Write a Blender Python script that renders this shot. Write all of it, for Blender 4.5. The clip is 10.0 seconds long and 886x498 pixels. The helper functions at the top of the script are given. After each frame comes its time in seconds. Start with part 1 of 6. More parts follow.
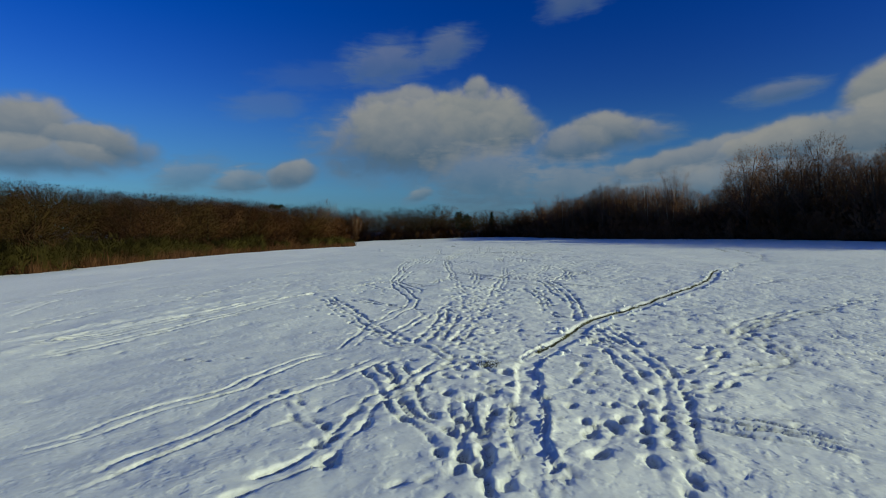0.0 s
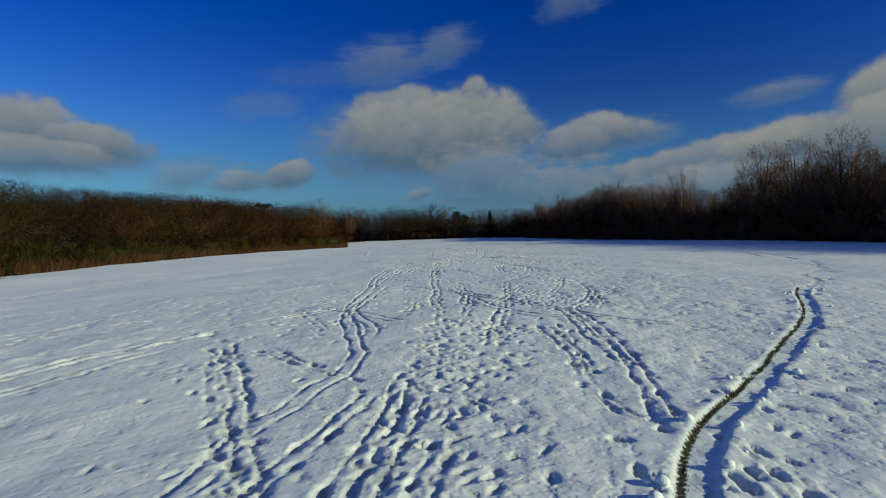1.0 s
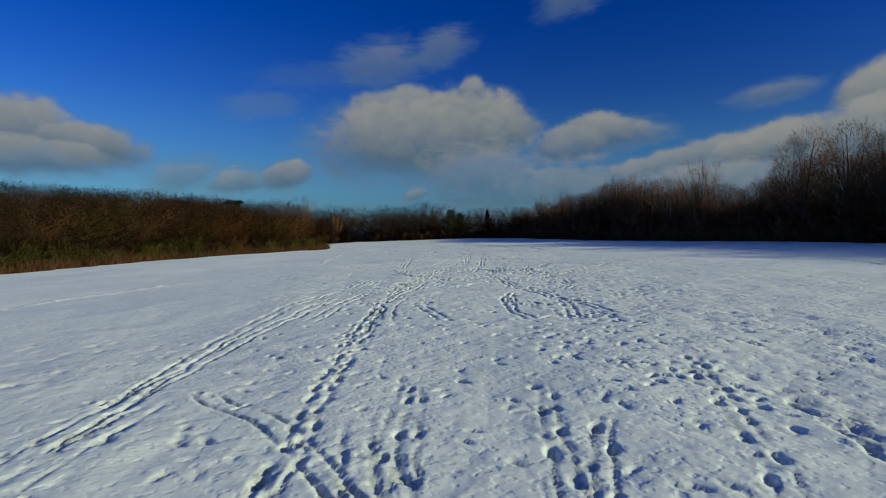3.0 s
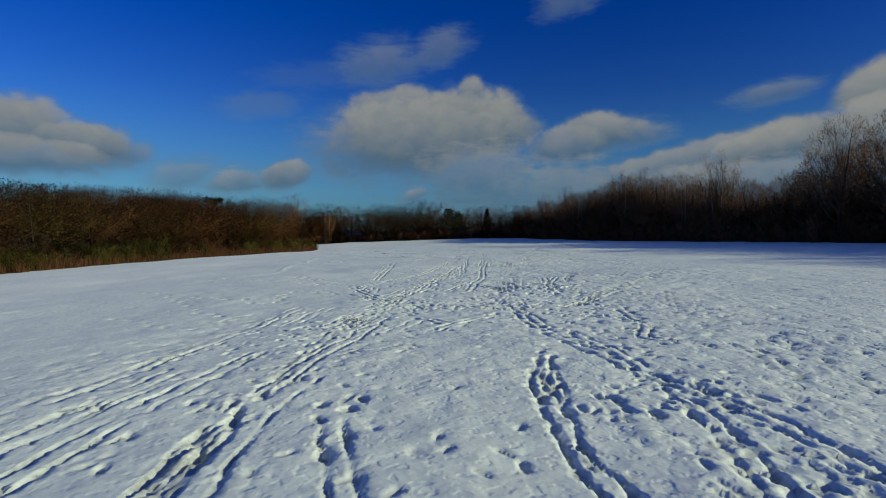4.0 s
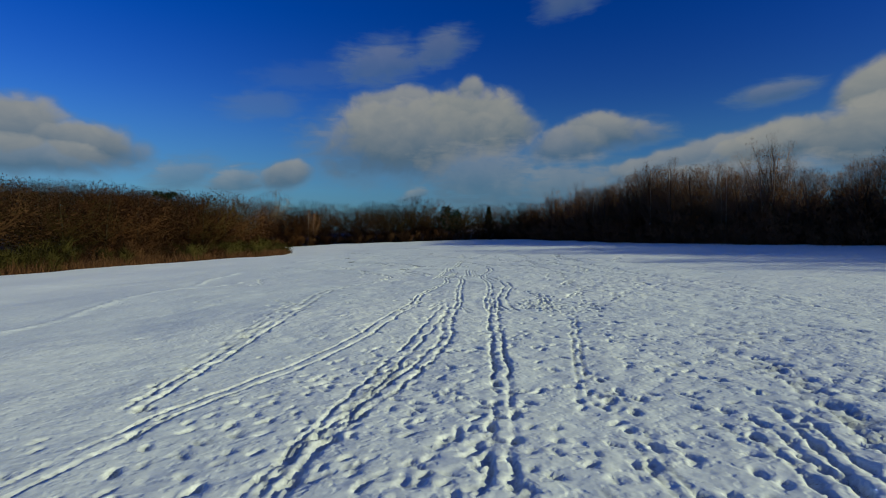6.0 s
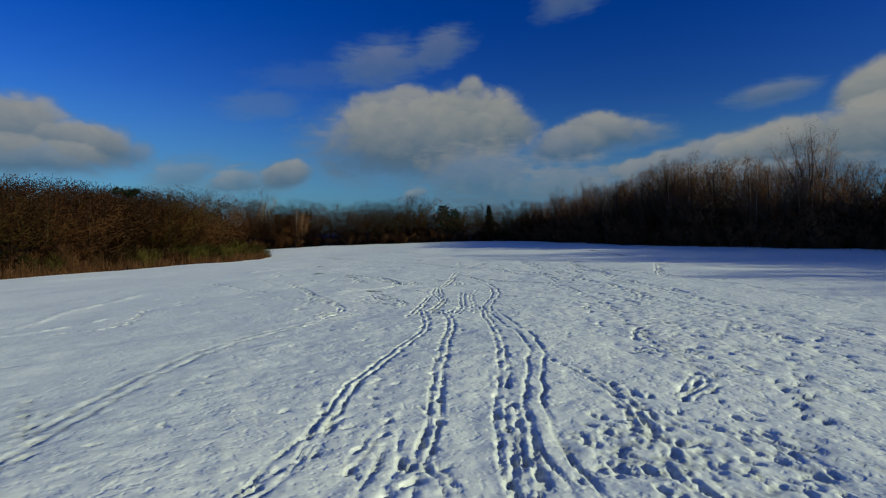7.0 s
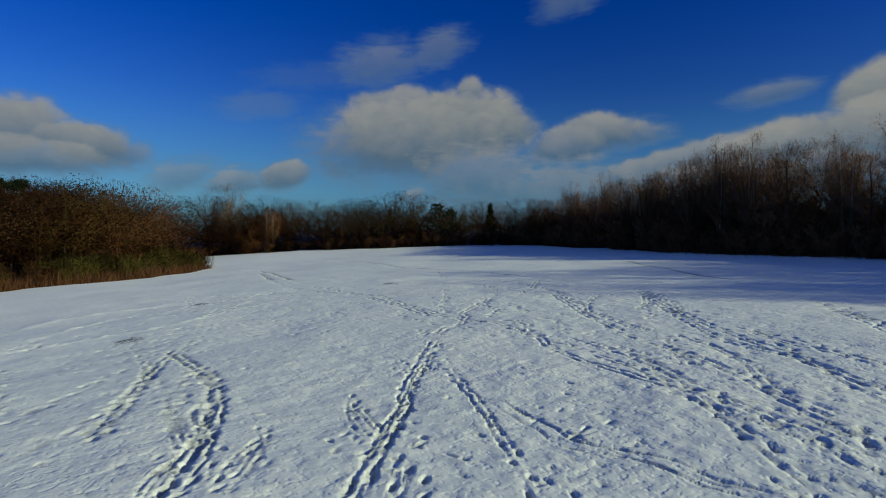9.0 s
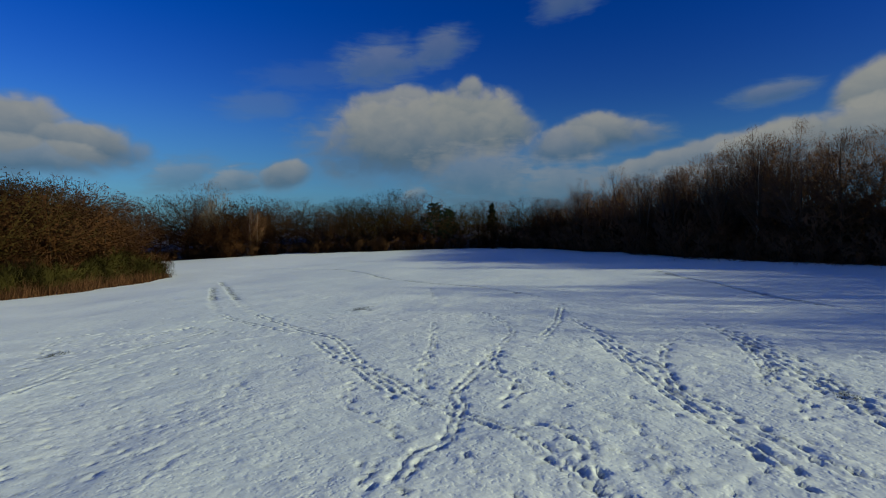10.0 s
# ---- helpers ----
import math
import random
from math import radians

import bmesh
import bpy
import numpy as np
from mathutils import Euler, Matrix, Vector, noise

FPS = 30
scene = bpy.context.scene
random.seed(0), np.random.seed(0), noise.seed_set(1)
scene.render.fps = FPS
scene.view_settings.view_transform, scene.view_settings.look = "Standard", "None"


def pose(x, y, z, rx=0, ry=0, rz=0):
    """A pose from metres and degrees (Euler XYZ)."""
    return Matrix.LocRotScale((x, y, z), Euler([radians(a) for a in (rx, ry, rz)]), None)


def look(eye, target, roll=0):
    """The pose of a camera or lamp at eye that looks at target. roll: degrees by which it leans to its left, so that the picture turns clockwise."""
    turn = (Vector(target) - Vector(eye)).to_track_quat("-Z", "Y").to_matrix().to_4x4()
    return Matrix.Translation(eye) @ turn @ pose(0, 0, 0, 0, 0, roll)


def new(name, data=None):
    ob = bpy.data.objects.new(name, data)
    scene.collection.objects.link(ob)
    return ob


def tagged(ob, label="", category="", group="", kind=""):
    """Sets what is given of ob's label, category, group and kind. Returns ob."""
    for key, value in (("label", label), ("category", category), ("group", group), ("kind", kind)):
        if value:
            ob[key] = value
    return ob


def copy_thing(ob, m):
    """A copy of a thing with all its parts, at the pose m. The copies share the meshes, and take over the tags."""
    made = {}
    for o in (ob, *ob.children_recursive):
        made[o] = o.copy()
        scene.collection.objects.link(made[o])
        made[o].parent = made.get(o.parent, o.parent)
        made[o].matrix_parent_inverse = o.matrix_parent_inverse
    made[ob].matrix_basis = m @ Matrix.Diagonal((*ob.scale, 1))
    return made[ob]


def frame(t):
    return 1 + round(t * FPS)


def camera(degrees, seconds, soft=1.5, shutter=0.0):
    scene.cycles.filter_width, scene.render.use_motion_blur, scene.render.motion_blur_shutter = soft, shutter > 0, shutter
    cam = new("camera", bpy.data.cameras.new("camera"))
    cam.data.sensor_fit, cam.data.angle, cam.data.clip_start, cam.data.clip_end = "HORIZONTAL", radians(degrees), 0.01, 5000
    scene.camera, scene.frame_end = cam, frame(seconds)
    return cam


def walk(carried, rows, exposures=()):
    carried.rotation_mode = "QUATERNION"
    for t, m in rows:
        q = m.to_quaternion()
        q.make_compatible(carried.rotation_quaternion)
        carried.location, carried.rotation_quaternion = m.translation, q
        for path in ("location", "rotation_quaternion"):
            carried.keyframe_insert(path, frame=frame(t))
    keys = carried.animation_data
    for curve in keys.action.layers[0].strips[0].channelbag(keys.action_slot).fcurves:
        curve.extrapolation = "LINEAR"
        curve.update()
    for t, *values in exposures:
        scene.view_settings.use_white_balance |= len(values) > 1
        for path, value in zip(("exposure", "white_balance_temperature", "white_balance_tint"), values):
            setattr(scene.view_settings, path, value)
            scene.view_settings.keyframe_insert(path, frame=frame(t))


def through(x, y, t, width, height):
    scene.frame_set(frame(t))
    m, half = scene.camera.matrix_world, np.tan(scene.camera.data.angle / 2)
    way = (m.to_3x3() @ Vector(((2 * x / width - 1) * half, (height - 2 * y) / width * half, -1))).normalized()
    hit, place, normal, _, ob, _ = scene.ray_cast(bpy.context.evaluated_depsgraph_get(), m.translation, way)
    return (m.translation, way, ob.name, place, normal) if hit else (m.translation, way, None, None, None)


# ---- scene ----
cam = camera(78, 10.0, soft=1.1)
# seconds, place, tilt, heading
PATH = [
    (0, 0.00, -0.00, 2.180, 87.931, -0.008),
    (0.6, 0.38, 4.05, 2.254, 87.918, -0.112),
    (1.25, 0.78, 8.46, 2.301, 87.913, -0.224),
    (1.9, 1.16, 12.97, 2.286, 87.923, -0.330),
    (2.5, 1.54, 17.55, 2.239, 87.931, -0.413),
    (3.1, 1.97, 22.77, 2.186, 87.928, -0.473),
    (3.75, 2.41, 28.77, 2.140, 87.922, -0.523),
    (4.4, 2.78, 34.68, 2.116, 87.923, -0.566),
    (5, 3.11, 40.15, 2.106, 87.927, -0.576),
    (5.6, 3.50, 45.81, 2.103, 87.929, -0.542),
    (6.25, 3.97, 52.26, 2.153, 87.931, -0.521),
    (6.9, 4.45, 59.12, 2.291, 87.934, -0.576),
    (7.5, 4.91, 65.66, 2.440, 87.939, -0.642),
    (8.1, 5.39, 72.24, 2.560, 87.948, -0.669),
    (8.75, 5.89, 79.24, 2.699, 87.955, -0.665),
    (9.4, 6.33, 85.98, 2.902, 87.953, -0.655),
    (10, 6.71, 92.06, 3.127, 87.947, -0.646),
]
walk(cam, [(t, pose(x, y, z, tilt, 0, turn)) for t, x, y, z, tilt, turn in PATH])

# ---- light ----
SUN_AZ, SUN_EL = 107.0, 18.0          # degrees, clockwise from +y, and above the horizon
scene.view_settings.exposure = -0.05
sun_way = Vector((math.sin(radians(SUN_AZ)) * math.cos(radians(SUN_EL)),
                  math.cos(radians(SUN_AZ)) * math.cos(radians(SUN_EL)), math.sin(radians(SUN_EL))))
sun_data = bpy.data.lights.new("sun", "SUN")
sun_data.energy, sun_data.angle, sun_data.color = 3.9, radians(0.53), (0.985, 1.0, 0.64)
sun = new("sun", sun_data)
sun.matrix_basis = look((80, 0, 60), Vector((80, 0, 60)) - sun_way)

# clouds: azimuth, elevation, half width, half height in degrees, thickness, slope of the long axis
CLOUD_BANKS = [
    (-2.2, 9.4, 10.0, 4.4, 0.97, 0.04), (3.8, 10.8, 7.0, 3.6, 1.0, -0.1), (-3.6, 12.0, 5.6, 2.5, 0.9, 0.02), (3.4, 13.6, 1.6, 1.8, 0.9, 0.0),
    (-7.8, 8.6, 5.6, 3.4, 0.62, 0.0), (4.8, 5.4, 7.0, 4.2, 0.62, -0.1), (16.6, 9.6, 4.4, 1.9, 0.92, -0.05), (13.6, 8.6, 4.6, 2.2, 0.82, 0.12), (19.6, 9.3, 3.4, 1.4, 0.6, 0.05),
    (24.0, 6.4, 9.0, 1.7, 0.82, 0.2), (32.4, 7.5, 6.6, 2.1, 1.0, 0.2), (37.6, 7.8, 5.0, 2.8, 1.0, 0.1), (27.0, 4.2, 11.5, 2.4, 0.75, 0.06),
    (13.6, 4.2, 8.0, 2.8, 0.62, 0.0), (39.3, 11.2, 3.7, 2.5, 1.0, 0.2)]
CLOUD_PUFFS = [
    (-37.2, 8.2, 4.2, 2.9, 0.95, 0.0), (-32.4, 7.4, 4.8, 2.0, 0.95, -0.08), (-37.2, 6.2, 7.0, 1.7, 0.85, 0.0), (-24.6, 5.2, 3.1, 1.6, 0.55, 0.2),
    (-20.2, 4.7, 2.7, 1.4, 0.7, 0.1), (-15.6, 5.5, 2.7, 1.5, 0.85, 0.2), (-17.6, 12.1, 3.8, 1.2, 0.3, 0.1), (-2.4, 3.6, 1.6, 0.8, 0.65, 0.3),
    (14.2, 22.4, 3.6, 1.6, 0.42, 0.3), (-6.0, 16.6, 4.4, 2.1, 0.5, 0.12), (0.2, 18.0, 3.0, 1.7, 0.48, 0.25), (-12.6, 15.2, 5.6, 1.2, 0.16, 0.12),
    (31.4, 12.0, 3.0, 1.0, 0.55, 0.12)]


class Graph:
    """Short hand for node trees."""

    def __init__(self, tree):
        self.tree = tree
        tree.nodes.clear()

    def node(self, kind, **values):
        n = self.tree.nodes.new(kind)
        for key, value in values.items():
            if key == "inputs":
                for slot, v in value.items():
                    self.plug(v, n.inputs[slot])
            else:
                setattr(n, key, value)
        return n

    def plug(self, value, socket):
        if isinstance(value, bpy.types.NodeSocket):
            self.tree.links.new(value, socket)
        else:
            socket.default_value = value

    def math(self, op, a, b=0.0, c=0.0, clamp=False):
        n = self.node("ShaderNodeMath", operation=op, use_clamp=clamp)
        for slot, v in enumerate((a, b, c)):
            self.plug(v, n.inputs[slot])
        return n.outputs[0]

    def span(self, v, a, b, c=0.0, d=1.0, smooth=True):
        n = self.node("ShaderNodeMapRange", interpolation_type="SMOOTHSTEP" if smooth else "LINEAR")
        for slot, x in enumerate((v, a, b, c, d)):
            self.plug(x, n.inputs[slot])
        return n.outputs[0]

    def mix(self, f, a, b, blend="MIX"):
        n = self.node("ShaderNodeMix", data_type="RGBA", blend_type=blend)
        for slot, x in ((0, f), (6, a), (7, b)):
            self.plug((*x, 1.0) if isinstance(x, tuple) and len(x) == 3 else x, n.inputs[slot])
        return n.outputs[2]

    def noise(self, vector, scale, detail=4.0, rough=0.55, distort=0.0):
        n = self.node("ShaderNodeTexNoise", inputs={"Scale": scale, "Detail": detail, "Roughness": rough, "Distortion": distort})
        if vector is not None:
            self.plug(vector, n.inputs["Vector"])
        return n.outputs[0]


def make_sky():
    world = bpy.data.worlds.new("sky")
    world.use_nodes = True
    scene.world = world
    g = Graph(world.node_tree)
    sky = g.node("ShaderNodeTexSky", sky_type="NISHITA", sun_disc=False, sun_elevation=radians(SUN_EL),
                 sun_rotation=radians(SUN_AZ), altitude=100.0, air_density=1.0, dust_density=0.3, ozone_density=2.5)
    deep = g.node("ShaderNodeHueSaturation", inputs={"Hue": 0.52, "Saturation": 1.5, "Value": 0.5, "Color": sky.outputs[0]}).outputs[0]
    way = g.node("ShaderNodeTexCoord").outputs["Generated"]
    xyz = g.node("ShaderNodeSeparateXYZ", inputs={0: way}).outputs
    az = g.math("MULTIPLY", g.math("ARCTAN2", xyz[0], xyz[1]), 57.2958)
    el = g.math("MULTIPLY", g.math("ARCSINE", xyz[2]), 57.2958)
    gain = g.mix(g.span(el, 4.0, 20.0), (0.62, 1.08, 1.48), (0.78, 0.90, 1.50))
    gain = g.mix(g.span(el, 32.0, 55.0), gain, (0.72, 1.22, 1.5))
    deep = g.mix(1.0, deep, gain, "MULTIPLY")
    side = g.span(az, -45.0, 30.0, 1.38, 0.95)      # clearer and brighter away from the sun's side
    deep = g.mix(1.0, deep, g.node("ShaderNodeCombineXYZ", inputs={0: side, 1: side, 2: side}).outputs[0], "MULTIPLY")
    flat = g.node("ShaderNodeCombineXYZ", inputs={0: az, 1: g.math("MULTIPLY", el, 1.3), 2: 0.0}).outputs[0]
    billow = g.noise(flat, 0.22, 3.0, 0.45, 0.3)
    fine = g.noise(flat, 0.6, 4.0, 0.5, 0.4)
    slant = g.node("ShaderNodeMapping", inputs={"Vector": flat, "Rotation": (0.0, 0.0, -0.35), "Scale": (0.3, 1.0, 1.0)}).outputs[0]
    wisps = g.noise(slant, 0.9, 5.0, 0.6, 0.4)
    ragged = g.math("ADD", g.math("MULTIPLY", g.math("SUBTRACT", billow, 0.5), 0.95), g.math("MULTIPLY", g.math("SUBTRACT", fine, 0.5), 0.4))
    thready = g.math("ADD", g.math("MULTIPLY", g.math("SUBTRACT", wisps, 0.5), 1.3), g.math("MULTIPLY", g.math("SUBTRACT", fine, 0.5), 0.5))
    cover, top = 0.0, 0.0
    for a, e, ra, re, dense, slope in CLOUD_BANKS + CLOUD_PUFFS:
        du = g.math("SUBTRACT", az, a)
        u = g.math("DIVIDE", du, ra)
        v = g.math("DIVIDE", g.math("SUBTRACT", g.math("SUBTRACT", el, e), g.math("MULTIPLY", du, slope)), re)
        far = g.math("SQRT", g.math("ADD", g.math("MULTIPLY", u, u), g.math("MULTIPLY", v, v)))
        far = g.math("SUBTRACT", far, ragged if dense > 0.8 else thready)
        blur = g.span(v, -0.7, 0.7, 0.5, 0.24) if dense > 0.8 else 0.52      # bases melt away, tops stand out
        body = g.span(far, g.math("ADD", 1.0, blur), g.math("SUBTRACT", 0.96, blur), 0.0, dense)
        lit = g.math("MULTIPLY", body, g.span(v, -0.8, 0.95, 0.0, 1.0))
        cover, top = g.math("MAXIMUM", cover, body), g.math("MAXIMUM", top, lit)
    # the same broken cloud goes on round the rest of the sky
    rest = g.span(g.math("ADD", g.noise(way, 3.2, 5.0, 0.55), g.math("MULTIPLY", g.math("SUBTRACT", fine, 0.5), 0.15)), 0.49, 0.62, 0.0, 0.85)
    away = g.math("MULTIPLY", rest, g.span(g.math("ABSOLUTE", az), 46.0, 62.0))
    away = g.math("MULTIPLY", away, g.span(el, 2.0, 10.0))
    cover, top = g.math("MAXIMUM", cover, away), g.math("MAXIMUM", top, g.math("MULTIPLY", away, 0.7))
    tone = g.math("DIVIDE", top, g.math("MAXIMUM", cover, 0.05))
    tone = g.math("ADD", tone, g.math("MULTIPLY", g.math("SUBTRACT", g.math("ADD", billow, fine), 1.0), 0.5))
    cloud = g.mix(g.span(tone, 0.05, 1.05, smooth=False), (0.82, 1.38, 1.95), (2.7, 2.82, 2.72))
    cloud = g.mix(g.span(cover, 0.2, 0.75), (1.2, 1.95, 2.6), cloud)      # thin veils let the blue through
    haze = g.mix(g.span(el, 14.0, 0.0, 0.0, 0.6), deep, (0.38, 1.45, 3.3))
    colour = g.mix(cover, haze, cloud)
    back = g.node("ShaderNodeBackground", inputs={"Color": colour, "Strength": 0.1})
    g.node("ShaderNodeOutputWorld", inputs={"Surface": back.outputs[0]})


make_sky()


# ---- materials ----
def material(name):
    m = bpy.data.materials.new(name)
    m.use_nodes = True
    return m, Graph(m.node_tree)


def finish(g, colour, rough=0.8, height=None, strength=0.3, distance=0.02, **more):
    inputs = {"Base Color": (*colour, 1.0) if isinstance(colour, tuple) else colour, "Roughness": rough, **more}
    if height is not None:
        inputs["Normal"] = g.node("ShaderNodeBump", inputs={"Strength": strength, "Distance": distance, "Height": height}).outputs[0]
    surface = g.node("ShaderNodeBsdfPrincipled", inputs=inputs)
    g.node("ShaderNodeOutputMaterial", inputs={"Surface": surface.outputs[0]})


def make_snow():
    m, g = material("trodden_snow")
    where = g.node("ShaderNodeTexCoord").outputs["Object"]
    # bare: grass without snow, and at lower values the tracks' painted darkening
    bare = g.node("ShaderNodeAttribute", attribute_name="bare").outputs["Fac"]
    litter = g.node("ShaderNodeAttribute", attribute_name="litter").outputs["Fac"]
    grain, lumps, broad = g.noise(where, 38.0, 3.0), g.noise(where, 3.8, 2.0, 0.5), g.noise(where, 0.12, 4.0)
    snow = g.mix(g.span(broad, 0.35, 0.7), (0.82, 0.88, 0.885), (0.87, 0.91, 0.91))
    snow = g.mix(g.span(lumps, 0.35, 0.7, 0.0, 0.5), snow, (0.69, 0.735, 0.75))
    snow = g.mix(g.span(g.noise(where, 19.0, 4.0, 0.65), 0.42, 0.68, 0.0, 0.35), snow, (0.63, 0.665, 0.66))      # coarse, half-melted crystals
    east = g.node("ShaderNodeSeparateXYZ", inputs={0: where}).outputs[0]
    pale_west = g.span(g.math("ADD", east, g.math("MULTIPLY", g.math("SUBTRACT", broad, 0.5), 26.0)), -4.0, -22.0, 0.0, 0.9)
    snow = g.mix(pale_west, snow, (0.92, 0.945, 0.93))      # paler towards the west
    blades = g.noise(where, 55.0, 3.0, 0.7)
    grass = g.mix(blades, (0.012, 0.016, 0.005), (0.075, 0.075, 0.025))
    leaves = g.mix(g.noise(where, 2.2, 5.0, 0.7), (0.022, 0.015, 0.010), (0.085, 0.055, 0.032))
    leaves = g.mix(g.span(g.noise(where, 0.35, 4.0, 0.65), 0.66, 0.74, 0.0, 0.7), leaves, (0.6, 0.62, 0.65))
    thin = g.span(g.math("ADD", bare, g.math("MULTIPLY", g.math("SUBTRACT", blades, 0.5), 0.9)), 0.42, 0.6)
    worn_and_dimmed = g.math("MULTIPLY", g.span(bare, 0.08, 0.4), g.span(g.noise(where, 9.0, 3.0, 0.6), 0.3, 0.65, 0.2, 0.65))
    snow = g.mix(worn_and_dimmed, snow, (0.25, 0.28, 0.275))      # turf through thin trodden snow; the tint also dulls the tracks' sunlit walls
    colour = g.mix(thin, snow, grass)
    wood = g.span(g.math("ADD", litter, g.math("MULTIPLY", g.math("SUBTRACT", lumps, 0.5), 0.5)), 0.4, 0.6)
    colour = g.mix(wood, colour, leaves)
    peel = g.noise(where, 2.6, 3.0, 0.55)
    height = g.math("ADD", g.math("ADD", g.math("ADD", g.math("MULTIPLY", grain, 0.04), g.math("MULTIPLY", g.span(g.noise(where, 7.5, 1.5, 0.5), 0.28, 0.5), 0.3)), lumps), g.math("MULTIPLY", peel, 0.8))
    crisp = g.span(g.math("ADD", east, g.math("MULTIPLY", g.math("SUBTRACT", broad, 0.5), 26.0)), -7.0, 8.0, 0.5, 1.0)
    crisp = g.math("MULTIPLY", crisp, g.span(g.noise(where, 0.5, 3.0, 0.6), 0.35, 0.65, 0.75, 1.15))
    height = g.math("MULTIPLY", height, crisp)      # the snow lies smoother on the west side
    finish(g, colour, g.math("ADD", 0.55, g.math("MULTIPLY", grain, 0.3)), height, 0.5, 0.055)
    return m


def make_bark(name, dark, light, scale=3.0, streak=6.0):
    m, g = material(name)
    where = g.node("ShaderNodeTexCoord").outputs["Object"]
    long = g.node("ShaderNodeMapping", inputs={"Vector": where, "Scale": (streak, streak, 1.0)}).outputs[0]
    ridges, patches = g.noise(long, scale, 5.0, 0.65), g.noise(where, 0.9, 4.0)
    tint = g.node("ShaderNodeObjectInfo").outputs["Random"]
    colour = g.mix(g.span(g.math("ADD", ridges, g.math("MULTIPLY", patches, 0.6)), 0.55, 1.1), dark, light)
    colour = g.mix(g.math("MULTIPLY", tint, 0.35), colour, tuple(0.55 * v for v in dark))
    finish(g, colour, 0.9, ridges, 0.5, 0.03, **{"Specular IOR Level": 0.1})
    return m


def make_twigs(name, dark, light, through=0.0):
    m, g = material(name)
    island = g.node("ShaderNodeNewGeometry").outputs["Random Per Island"]
    tint = g.node("ShaderNodeObjectInfo").outputs["Random"]
    f = g.math("ADD", g.math("MULTIPLY", island, 0.15), g.math("MULTIPLY", tint, 0.85))
    colour = g.mix(f, dark, light)
    finish(g, colour, 0.9, **{"Specular IOR Level": 0.06})
    if through:      # round twigs are lit on more than the side that faces the light
        out = next(n for n in m.node_tree.nodes if n.type == "OUTPUT_MATERIAL")
        soft = g.node("ShaderNodeBsdfTranslucent", inputs={"Color": colour})
        both = g.node("ShaderNodeMixShader", inputs={0: through, 1: out.inputs[0].links[0].from_socket, 2: soft.outputs[0]})
        g.plug(both.outputs[0], out.inputs[0])
    return m


def make_birch():
    m, g = material("birch_bark")
    where = g.node("ShaderNodeTexCoord").outputs["Object"]
    bands = g.node("ShaderNodeMapping", inputs={"Vector": where, "Scale": (1.5, 1.5, 7.0)}).outputs[0]
    marks, patches = g.noise(bands, 2.0, 5.0, 0.7), g.noise(where, 0.8, 3.0)
    colour = g.mix(g.span(marks, 0.54, 0.62), (0.36, 0.32, 0.28), (0.06, 0.05, 0.04))
    colour = g.mix(g.span(patches, 0.45, 0.7, 0.0, 0.8), colour, (0.13, 0.10, 0.08))
    finish(g, colour, 0.75, marks, 0.4, 0.02)
    return m


SNOW = make_snow()
BARK = make_bark("grey_brown_bark", (0.04, 0.03, 0.022), (0.12, 0.088, 0.065))
DARK_BARK = make_bark("dark_mossy_bark", (0.02, 0.015, 0.01), (0.055, 0.042, 0.028))
BIRCH = make_birch()
TWIGS = make_twigs("brown_twigs", (0.085, 0.046, 0.027), (0.19, 0.10, 0.06))
DARK_TWIGS = make_twigs("dark_brown_twigs", (0.0512, 0.0264, 0.0125), (0.109, 0.0528, 0.0248), 0.35)
EAST_SCRUB = make_twigs("grey_brown_scrub_twigs", (0.105, 0.046, 0.021), (0.2, 0.09, 0.043))
PALE_TWIGS = make_twigs("pale_grey_twigs", (0.10, 0.075, 0.06), (0.2, 0.155, 0.125))
RED_TWIGS = make_twigs("russet_twigs", (0.0512, 0.0224, 0.0096), (0.106, 0.0464, 0.0192), 0.35)
BROWN_OLIVE = make_twigs("olive_brown_twigs", (0.0416, 0.0272, 0.0088), (0.0864, 0.056, 0.0184), 0.35)
OLIVE_TWIGS = make_twigs("olive_willow_twigs", (0.036, 0.030, 0.0085), (0.078, 0.066, 0.017), 0.35)
NEEDLES = make_twigs("dark_pine_needles", (0.010, 0.016, 0.009), (0.026, 0.040, 0.020))
GRASS = make_twigs("winter_grass", (0.016, 0.022, 0.007), (0.07, 0.075, 0.024))
REEDS = make_twigs("dead_bracken_and_grass", (0.068, 0.0306, 0.0153), (0.238, 0.119, 0.0595), 0.3)

CLOD, _g = material("snow_lump")
_at = _g.node("ShaderNodeTexCoord").outputs["Object"]
_lump = _g.noise(_at, 30.0, 4.0)
finish(_g, _g.mix(_lump, (0.76, 0.81, 0.83), (0.86, 0.89, 0.90)), 0.6, _lump, 0.6, 0.02)

# ---- the lie of the land ----
# edge of the open field, in metres
EDGE_EAST = [(80, -140), (68, -20), (65, 40), (63.5, 79), (61, 112), (56, 127), (51, 143), (46, 152), (42, 160), (38.5, 168), (36, 181), (27, 200)]
EDGE_NORTH = [(17, 207), (-2, 209), (-12, 210), (-28, 214), (-40, 213), (-56, 219), (-62, 205), (-52, 178), (-40, 168), (-30, 164)]
EDGE_WEST = [(-26.2, 158), (-25.6, 140), (-28.6, 128), (-32.6, 112), (-37.6, 98), (-36.8, 80), (-34, 60), (-33, 43), (-37, 10), (-50, -140)]
FIELD = np.array(EDGE_EAST + EDGE_NORTH + EDGE_WEST, float)
LIE = (-0.808, 1.066, -1.531, -0.743, 0.142, 0.07, 0.444, 0.269, 0.352, 0.808)


